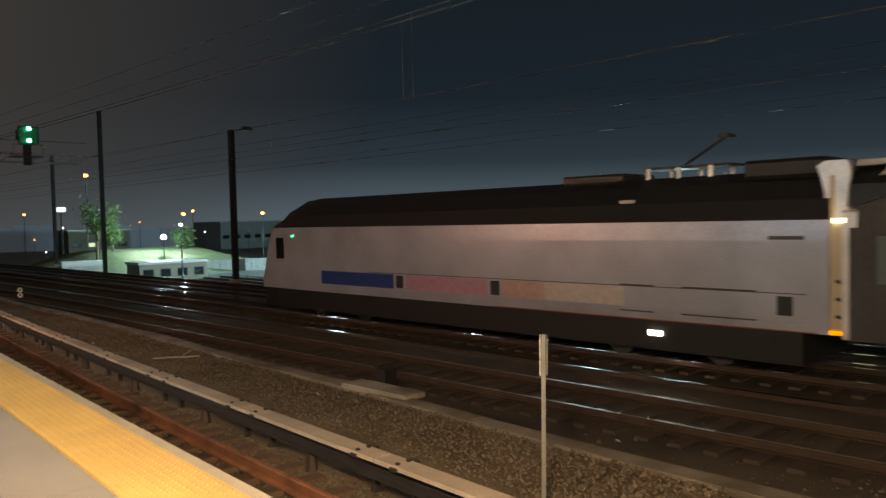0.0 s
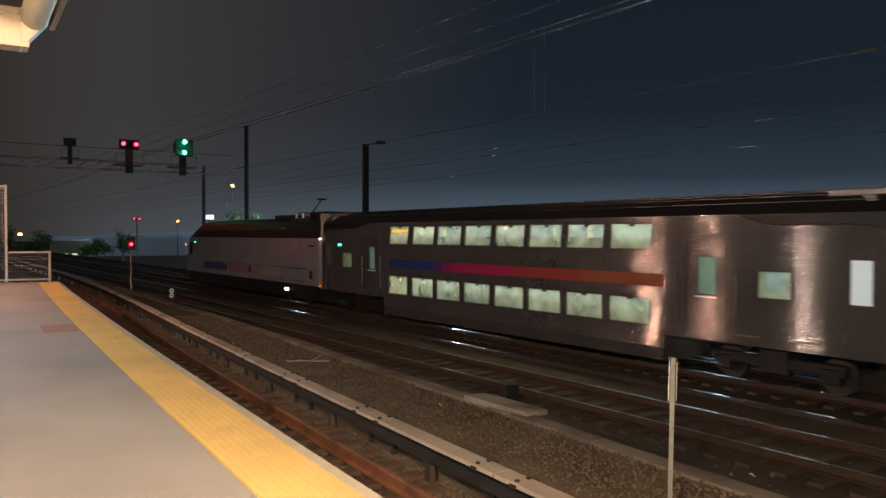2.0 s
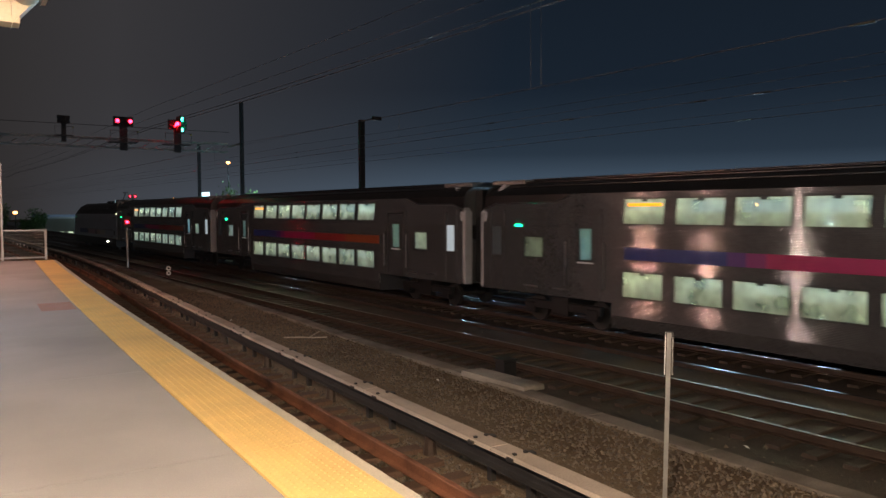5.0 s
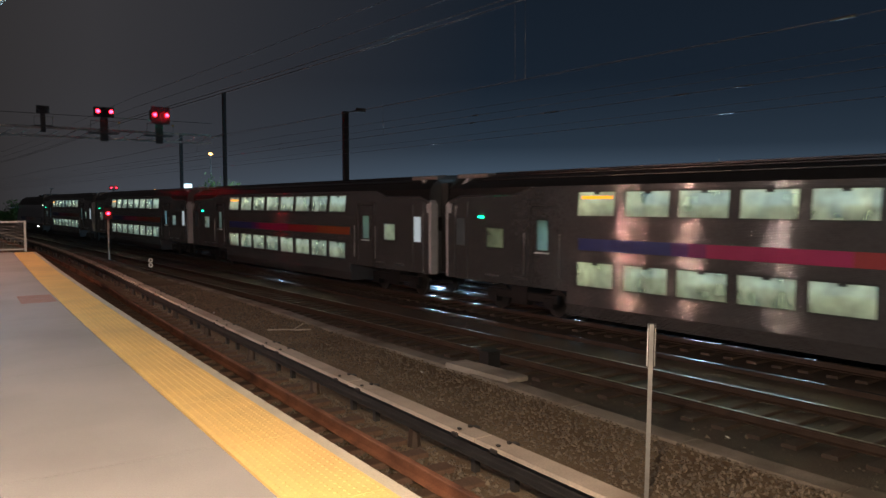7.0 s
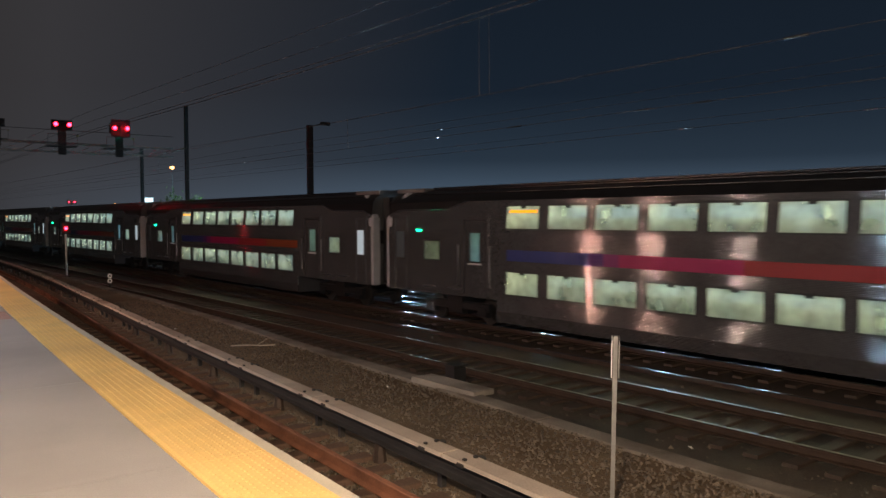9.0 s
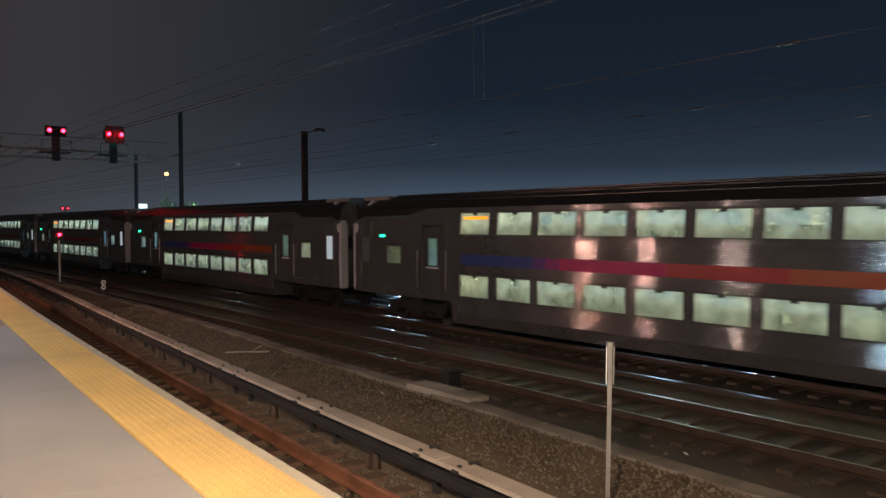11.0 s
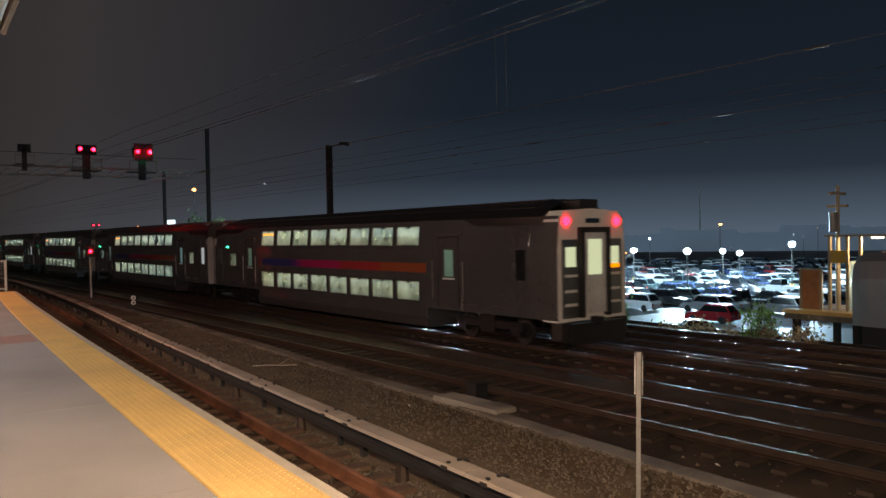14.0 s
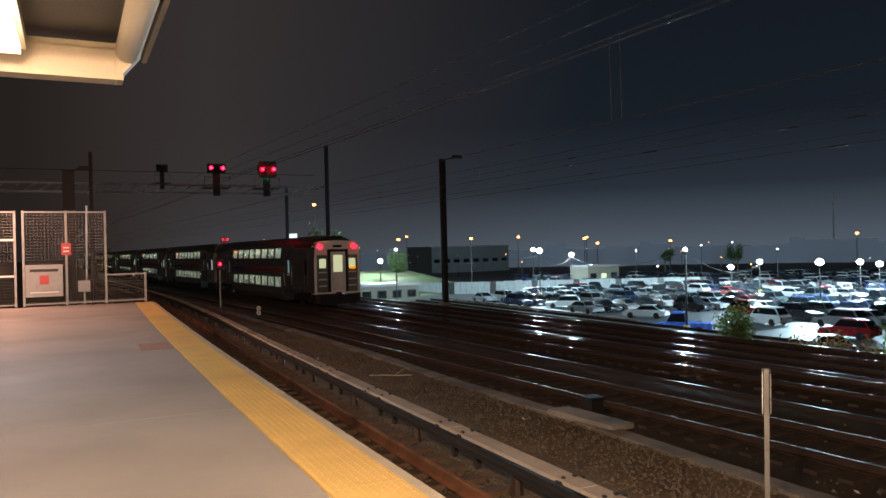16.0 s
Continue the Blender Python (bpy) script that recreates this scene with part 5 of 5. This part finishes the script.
def make_car(label, material, length, height, kind, at):
    """A parked car; its nose points along +y."""
    car = thing("car", label, "car", at)
    L, W, belt = length / 2, 0.9, 0.95 if height > 1.6 else 0.85
    def shell(profile, w0, w1):
        z_lo, z_hi = min(z for _, z in profile), max(z for _, z in profile)
        m, n = Mesh(), len(profile)
        wide = lambda z: w0 + (w1 - w0) * (z - z_lo) / (z_hi - z_lo)
        m.v = [(-wide(z), y, z) for y, z in profile] + [(wide(z), y, z) for y, z in profile]
        m.f = [(i, (i + 1) % n, n + (i + 1) % n, n + i) for i in range(n)] + [tuple(range(n)), tuple(range(n, 2 * n))]
        return m
    if kind == "truck":
        cab = [(L * 0.42, belt), (L * 0.20, height), (-L * 0.16, height), (-L * 0.22, belt)]
    elif kind == "suv":
        cab = [(L * 0.42, belt), (L * 0.14, height), (-L * 0.70, height - 0.03), (-L * 0.93, belt)]
    else:
        cab = [(L * 0.42, belt), (L * 0.08, height), (-L * 0.42, height - 0.02), (-L * 0.80, belt)]
    low_ = [(L, 0.32), (L, 0.66), (L * 0.94, 0.76), (L * 0.45, belt), (-L * 0.80 if kind == "sedan" else -L * 0.95, belt), (-L, belt - 0.12), (-L, 0.34), (-L * 0.9, 0.26), (L * 0.9, 0.24)]
    body = shell(low_, W, W * 0.93)
    top = shell(cab, W * 0.92, W * 0.72)
    body.add(top.v, top.f)
    part("body", body, material, car)
    g = Mesh()
    (ya, za), (yb, zb), (yc_, zc), (yd, zd) = cab
    f = lambda y0, z0, y1, z1, t: (y0 + (y1 - y0) * t, z0 + (z1 - z0) * t)
    wid = lambda z: W * 0.92 + (W * 0.72 - W * 0.92) * (z - belt) / (height - belt)
    for (p, q) in (((ya, za), (yb, zb)), ((yd, zd), (yc_, zc))):
        a, b = f(*p, *q, 0.12), f(*p, *q, 0.9)
        o = 0.02 if p[0] > 0 else -0.02
        g.add([(-wid(a[1]) * 0.9, a[0] + o, a[1] + 0.015), (wid(a[1]) * 0.9, a[0] + o, a[1] + 0.015), (wid(b[1]) * 0.9, b[0] + o, b[1] + 0.015), (-wid(b[1]) * 0.9, b[0] + o, b[1] + 0.015)], [(0, 1, 2, 3)])
    for s in (-1, 1):
        a, b, c, d = f(ya, za, yb, zb, 0.12), f(ya, za, yb, zb, 0.86), f(yd, zd, yc_, zc, 0.86), f(yd, zd, yc_, zc, 0.12)
        g.add([(s * (wid(z) + 0.012), y * 0.96, z) for y, z in (a, b, c, d)], [(0, 1, 2, 3)])
    part("glazing", g, M_CARGLASS, car, "dark car windows")
    for x in (-W + 0.1, W - 0.1):
        for y in (L * 0.62, -L * 0.6):
            part("wheel", Mesh().tube((x - 0.11, y, 0.33), (x + 0.11, y, 0.33), 0.33, 0.33, 10), M_TYRE, car)
    part("headlight", Mesh().box(-W * 0.88, -W * 0.5, L - 0.06, L + 0.01, 0.55, 0.68).box(W * 0.5, W * 0.88, L - 0.06, L + 0.01, 0.55, 0.68), M_BRIGHT, car)
    part("tail_light", Mesh().box(-W * 0.9, -W * 0.62, -L - 0.01, -L + 0.05, 0.62, 0.8).box(W * 0.62, W * 0.9, -L - 0.01, -L + 0.05, 0.62, 0.8), M_TAILDIM, car)
    return car


Z_CAR = Z_LOT + 0.02
named = [make_car("white parked sport utility car under the floodlights", M_WHITEPAINT, 4.7, 1.75, "suv", pose(59.9, 50.8, Z_CAR, 0, 0, 2)),
         make_car("red parked hatchback beside the embankment", M_REDPAINT, 4.3, 1.62, "suv", pose(56.2, 39.5, Z_CAR, 0, 0, 8)),
         make_car("bright blue parked pickup truck", M_BLUEPAINT, 5.6, 1.9, "truck", pose(48.6, 50.4, Z_CAR, 0, 0, 40)),
         make_car("dark red car parked close below the railway", M_DARKREDPAINT, 4.6, 1.6, "sedan", pose(45.4, 33.7, Z_CAR, 0, 0, 45)),
         make_car("white parked saloon car near the barrier", M_WHITEPAINT, 4.7, 1.45, "sedan", pose(55.9, 63, Z_CAR, 0, 0, 30)),
         make_car("white parked saloon car by the wall", M_WHITEPAINT, 4.7, 1.6, "suv", pose(57.5, 80.4, Z_CAR, 0, 0, 60))]
kinds = [make_car("parked saloon car in the floodlit car park", M_PAINT, 4.7, 1.45, "sedan", pose(66, 45, Z_CAR)),
         make_car("parked sport utility car in the floodlit car park", M_PAINT, 4.7, 1.72, "suv", pose(63, 45, Z_CAR)),
         make_car("parked pickup truck in the floodlit car park", M_PAINT, 5.5, 1.85, "truck", pose(69, 45, Z_CAR))]
for ob in named + kinds:
    tagged(ob, group="cars in the car park")
rc = random.Random(9)
taken = [(o.location.x, o.location.y) for o in named + kinds]
count = 0
for y in (27, 33, 39, 45, 52, 58, 66, 72, 81, 87, 96, 102, 112, 118, 130, 136, 150):
    x = 52.0
    while x < 175:
        x += 2.75
        r = x / y
        if x < 64 and y < 62 or x < 54 and y < 92 or 81 < x < 86.5 or 106 < x < 112 or not 0.42 < r < 2.1 or math.hypot(x, y) > 185 or rc.random() < 0.12 or (y > 100 and r < 0.62):
            continue
        if any(math.hypot(x - a, y - b) < 3.6 for a, b in taken):
            continue
        src = kinds[rc.choice((0, 0, 0, 1, 1, 1, 2))]
        copy_thing(src, pose(x + rc.uniform(-0.2, 0.2), y + rc.uniform(-0.4, 0.4), Z_CAR, 0, 0, rc.choice((0, 180)) + rc.uniform(-3, 3)))
        count += 1

# light poles of the car park
for k, (x, y, z, _) in enumerate(LOT_LAMPS):
    lp = thing("floodlight_pole", "floodlight pole with glowing white lamp heads in the car park", "street lamp", pose(x, y, Z_CAR), "floodlight poles")
    h = z - Z_CAR
    part("pole", Mesh().tube((0, 0, 0), (0, 0, h), 0.11, 0.07, 8), M_DARKSTEEL, lp)
    part("base", Mesh().tube((0, 0, 0), (0, 0, 0.9), 0.28, 0.28, 12), M_YELLOW, lp, "yellow concrete base")
    part("crossbar", Mesh().box(-0.35, 0.35, -0.04, 0.04, h - 0.12, h - 0.06), M_GALV, lp)
    hd = part("lamp_head", Mesh().tube((0, 0, h - 0.35), (0, 0, h - 0.2), 0.15, 0.3, 10), M_GALV, lp)
    part("lens", Mesh().ball((0, 0, h + 0.1), 0.16 if k > 9 else 0.42, 12, 7, 0.85), M_FLOOD, hd, "glowing white lens", True)
# sodium lamps far off
for x, y, z in ((64, 150, 3.9), (82, 150, 3.9), (114, 150, 3.4), (118, 150, 2.2), (142, 150, 2.4), (45.3, 150, 11.4), (9, 170, 1.5), (60, 260, 6), (101, 160, 4.2), (130, 170, 4), (88, 200, 5.5), (160, 110, 3)):
    sl = thing("street_lamp", "distant street lamp glowing orange", "street lamp", pose(x, y, Z_LOT), "distant street lamps")
    part("pole", Mesh().tube((0, 0, 0), (0, 0, z - Z_LOT), 0.12, 0.08, 6), M_DARKSTEEL, sl)
    part("lens", Mesh().ball((0, -0.1, z - Z_LOT), 0.42, 8, 5, 0.7), M_SODIUM, sl, "glowing orange lamp", True)
# small far lights
rl = random.Random(3)
for k in range(34):
    a = radians(rl.uniform(12, 62))
    d = rl.uniform(150, 320)
    sl = thing("street_lamp", "small distant lamp glowing white", "street lamp", pose(d * math.sin(a), d * math.cos(a), Z_LOT), "small far lamps")
    h = 8 + d * rl.uniform(-0.030, 0.006)
    part("pole", Mesh().tube((0, 0, 0), (0, 0, h), 0.08, 0.06, 5), M_BLACK, sl)
    part("lens", Mesh().ball((0, 0, h), rl.uniform(0.06, 0.14), 6, 4), M_FLOOD if rl.random() < 0.55 else M_SODIUM, sl, "glowing lamp")

# walls, fences and buildings round the car park
barrier = thing("barrier_wall", "grey concrete barrier along the edge of the car park", "barrier")
for k in range(14):
    y = 52 + 3.0 * k
    part("barrier_block", Mesh().sweep([(-0.3, 0), (0.3, 0), (0.12, 0.45), (0.08, 1.25), (-0.08, 1.25), (-0.12, 0.45)], [(Vector((45.2 + 0.12 * k, y + 0.02, Z_CAR)), Vector((1, 0, 0))), (Vector((45.2 + 0.12 * k, y + 2.96, Z_CAR)), Vector((1, 0, 0)))]), M_OLD_CONCRETE, barrier)
M_FENCE = mat("fence_slat", (0.32, 0.34, 0.33), 0.7, 0, 2, 0.3, 0, 20)
lot_fence = thing("lot_fence", "pale slatted fence behind the parked cars", "fence")
fa, fb = Vector((44, 126, Z_CAR)), Vector((99, 96, Z_CAR))
for k in range(60):
    a, b = fa.lerp(fb, k / 60), fa.lerp(fb, (k + 0.94) / 60)
    part("slat_panel", Mesh().add([a, b, b + Vector((0, 0, 2.1)), a + Vector((0, 0, 2.1)), a + Vector((0, 0.05, 0)), b + Vector((0, 0.05, 0)), b + Vector((0, 0.05, 2.1)), a + Vector((0, 0.05, 2.1))],
                                [(0, 1, 2, 3), (4, 5, 6, 7), (3, 2, 6, 7), (0, 3, 7, 4), (1, 2, 6, 5)]), M_DARKSTEEL if k % 7 == 3 else M_FENCE, lot_fence)


def building(name, label, x0, x1, y, depth, h, wall, rows, cols, lit=0.3):
    b = thing(name, label, "building", pose(x0, y, Z_LOT))
    w = x1 - x0
    part("wall", Mesh().box(0, w, 0, depth, 0, h), wall, b)
    part("roof", Mesh().box(-0.2, w + 0.2, -0.2, depth + 0.2, h, h + 0.35), M_GALV, b)
    for r in range(rows):
        for c in range(cols):
            x, z = w * (c + 0.5) / cols, h * (r + 0.45) / rows
            q = part("window", Mesh().box(x - w / cols * 0.3, x + w / cols * 0.3, -0.06, 0.02, z - 0.5, z + 0.7), M_BLACK, b)
            part("pane", Mesh().box(x - w / cols * 0.26, x + w / cols * 0.26, -0.09, -0.055, z - 0.42, z + 0.62), M_LITPANE if rl.random() < lit else M_DARKGLASS, q)
    return b


M_WALLGREY = mat("pale_wall", (0.17, 0.18, 0.18), 0.8, 0, 0.4, 0.2, 0, 5)
M_WALLTAN = mat("tan_wall", (0.17, 0.15, 0.11), 0.8, 0, 0.4, 0.2, 0, 5)
# skyline of the town, far behind everything; the haze is put into its glow
M_HAZE = glowing("haze_glow", (0.58, 0.74, 1.0), 0.024)
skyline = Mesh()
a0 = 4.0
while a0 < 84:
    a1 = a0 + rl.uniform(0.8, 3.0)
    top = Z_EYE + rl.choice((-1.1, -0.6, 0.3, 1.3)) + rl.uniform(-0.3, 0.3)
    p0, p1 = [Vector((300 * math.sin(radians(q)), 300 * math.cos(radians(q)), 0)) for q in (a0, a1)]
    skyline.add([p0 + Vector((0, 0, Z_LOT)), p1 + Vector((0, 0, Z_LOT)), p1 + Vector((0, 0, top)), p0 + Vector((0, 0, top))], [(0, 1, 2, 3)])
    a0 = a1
structure("backdrop", skyline, M_HAZE, "backdrop of low roof shapes far away, glowing in place of haze", "backdrop")
building("warehouse", "long pale warehouse behind the car park", 108, 138, 225, 20, 8.6, M_WALLGREY, 1, 8, 0.0)
building("shed", "low lit shed with a pale roof beside the tracks", 39, 49, 107, 5, 2.5, M_WALLTAN, 1, 4, 0.0)
building("kiosk", "small tan building among the parked cars", 95, 103, 124, 6, 3.6, M_WALLTAN, 1, 3, 0.3)
building("house", "distant low house beyond the tracks", 60, 76, 215, 10, 7, M_WALLTAN, 1, 4, 0.2)
building("warehouse", "distant low building beside the main line", 14, 24, 190, 14, 6.5, M_WALLTAN, 1, 5, 0.4)
M_GRASS = mat("rough_grass", (0.10, 0.125, 0.05), 0.9, 0, 0.6, 0.45, 0.05, 9, stain=(0.15, 0.13, 0.07), stain_at=0.55)
mound = Mesh()
for j in range(13):
    for i in range(9):
        u, v = i / 8, j / 12
        h_ = 4.2 * math.sin(math.pi * min(1, u * 1.25) * 0.5) ** 2 * min(1, 3 * (1 - v), 0.35 + 3 * v)
        mound.v.append((32 + 42 * v + 1.2 * math.sin(5 * u), 114 + 26 * u, Z_LOT - 0.1 + h_ + 0.15 * math.sin(7 * v + 9 * u)))
for j in range(12):
    for i in range(8):
        a = j * 9 + i
        mound.f.append((a, a + 1, a + 10, a + 9))
structure("grass_bank", mound, M_GRASS, "low bank of rough grass beyond the car park fence")
billboard = thing("billboard", "small glowing white billboard on a post", "billboard", pose(40.8, 150, Z_LOT))
part("post", Mesh().tube((0, 0, 0), (0, 0, 11), 0.2), M_BLACK, billboard)
part("panel", Mesh().box(-0.75, 0.75, -0.1, 0.1, 11, 11.85), glowing("billboard_face", (0.70, 0.95, 1.0), 1.1), billboard)
lattice = thing("radio_tower", "thin distant lattice tower", "tower", pose(249, 180, Z_LOT))
part("mast", Mesh().tube((0, 0, 0), (0, 0, 25), 0.5, 0.2, 4), M_GALV, lattice)

# wires between the lamp poles
for a, b in (((64, 95.4, 0.4), (79, 108, -0.3)), ((79, 108, -0.3), (47.6, 48.5, 0.9)), ((47.6, 48.5, 0.8), (90, 77, -1.6)), ((70, 176, 0), (64, 95.4, 0.2))):
    a, b = Vector(a), Vector(b)
    sag = thing("cable", "slack cable strung between lamp poles", "cable", group="cables over the car park")
    part("wire", Mesh().line([a.lerp(b, k / 10) - Vector((0, 0, 1.5 * (1 - (k / 5 - 1) ** 2))) for k in range(11)], 0.03, 4), M_WIRE, sag)

trailer = thing("container", "white freight container standing beyond the tracks", "container", pose(36, 122, Z_LOT, 0, 0, -14))
part("box", Mesh().box(-3.0, 3.0, -1.2, 1.2, 0.15, 2.9, 0.05), M_WHITE, trailer)
for k in range(11):
    part("rib", Mesh().box(-2.8 + 0.56 * k - 0.06, -2.8 + 0.56 * k + 0.06, -1.26, -1.2, 0.3, 2.75), M_WHITE, trailer)
part("skid", Mesh().box(-2.9, 2.9, -1.0, 1.0, 0, 0.15), M_DARKSTEEL, trailer)

# ---- plants ----
M_LEAF = mat("leaves", (0.09, 0.15, 0.045), 0.6, 0, 3, 0.4, 0, 20, island=0.5)
M_BUSHLEAF = mat("bush_leaves", (0.17, 0.26, 0.07), 0.6, 0, 3, 0.4, 0, 20, island=0.5)
M_DRYLEAF = mat("dry_leaves", (0.30, 0.20, 0.10), 0.7, 0, 3, 0.4, 0, 20, island=0.5)
for m in (M_LEAF, M_BUSHLEAF, M_DRYLEAF):
    # leaves let part of the light through
    nt = m.node_tree
    b_, o_ = nt.nodes["Principled BSDF"], nt.nodes["Material Output"]
    tl, mx = nt.nodes.new("ShaderNodeBsdfTranslucent"), nt.nodes.new("ShaderNodeMixShader")
    nt.links.new(b_.inputs["Base Color"].links[0].from_socket, tl.inputs[0])
    mx.inputs[0].default_value = 0.55
    nt.links.new(b_.outputs[0], mx.inputs[1])
    nt.links.new(tl.outputs[0], mx.inputs[2])
    nt.links.new(mx.outputs[0], o_.inputs[0])
M_BARK = mat("bark", (0.10, 0.075, 0.05), 0.9, 0, 6, 0.4, 0.01, 40)


def plant(name, label, x, y, z, height, spread, leaf, leaves, seed, size=0.09):
    """A trunk or stems with limbs, and a crown of many small leaves in uneven clumps."""
    rp = random.Random(seed)
    p = thing(name, label, name, pose(x, y, z))
    stems, crown = Mesh(), Mesh()
    tips = []
    for k in range(7 if name == "bush" else 5):
        a = rp.uniform(0, 6.28)
        r = spread * rp.uniform(0.3, 0.9)
        base = Vector((0, 0, 0 if name == "bush" else height * rp.uniform(0.25, 0.45)))
        mid = Vector((math.cos(a) * r * 0.4, math.sin(a) * r * 0.4, base.z + (height - base.z) * 0.45))
        tip = Vector((math.cos(a) * r, math.sin(a) * r, height * rp.uniform(0.6, 0.98)))
        stems.tube(base, mid, 0.012 * height, 0.008 * height, 5).tube(mid, tip, 0.008 * height, 0.003 * height, 5)
        tips += [mid.lerp(tip, q) for q in (0.15, 0.4, 0.65, 0.85, 1.0)]
    if name == "tree":
        stems.tube((0, 0, 0), (0, 0, height * 0.5), 0.03 * height, 0.016 * height, 8)
    for k in range(leaves):
        c = rp.choice(tips) + Vector([rp.gauss(0, spread * 0.19) for _ in range(3)])
        if c.z < 0.05:
            continue
        d1, d2 = Vector([rp.gauss(0, 1) for _ in range(3)]).normalized(), Vector([rp.gauss(0, 1) for _ in range(3)]).normalized()
        s = size * rp.uniform(0.6, 1.4)
        crown.add([c - d1 * s, c + d2 * s * 0.45, c + d1 * s, c - d2 * s * 0.45], [(0, 1, 2, 3)])
    part("trunk", stems, M_BARK, p)
    part("crown", crown, leaf, p)


plant("bush", "light green bush growing on the embankment", 27.2, 24.8, -4.6, 3.2, 1.2, M_BUSHLEAF, 2600, 1)
plant("bush", "small green bush near the far platform", 28.2, 17.6, -4.6, 3.3, 0.95, M_BUSHLEAF, 1600, 2)
plant("bush", "brown dry brush on the embankment slope", 26.6, 18.8, -4.6, 2.3, 1.4, M_DRYLEAF, 2200, 3)
plant("bush", "brown dry brush on the embankment slope", 26.6, 22.0, -4.6, 2.0, 1.2, M_DRYLEAF, 1800, 4)
plant("bush", "brown dry brush on the embankment slope", 27.0, 15.4, -4.6, 2.4, 1.2, M_DRYLEAF, 1800, 5)
for k, (x, y, h) in enumerate(((40, 128, 11.5), (43.5, 131, 9), (56, 132, 7), (20, 150, 8), (12, 160, 8), (6, 175, 9), (28, 170, 8), (140, 150, 7), (150, 135, 7))):
    plant("tree", "leafy tree lit by floodlights beyond the tracks" if k < 3 else "distant dark tree on the skyline", x, y, Z_LOT, h, h * 0.34, M_LEAF, 1500, 20 + k, 0.26)


# ---- what moves ----
def motions():
    for ob, off in TRAIN:
        rows = []
        for k in range(33):
            p = on_main(train_at(k / 2) + off, 17.37, Z_MAIN)
            rows.append((k / 2, pose(p.x, p.y, p.z, 0, 0, 93.2)))
        walk(ob, rows)
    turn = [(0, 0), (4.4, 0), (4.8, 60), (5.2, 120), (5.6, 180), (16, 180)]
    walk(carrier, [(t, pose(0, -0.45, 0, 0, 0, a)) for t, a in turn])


motions()
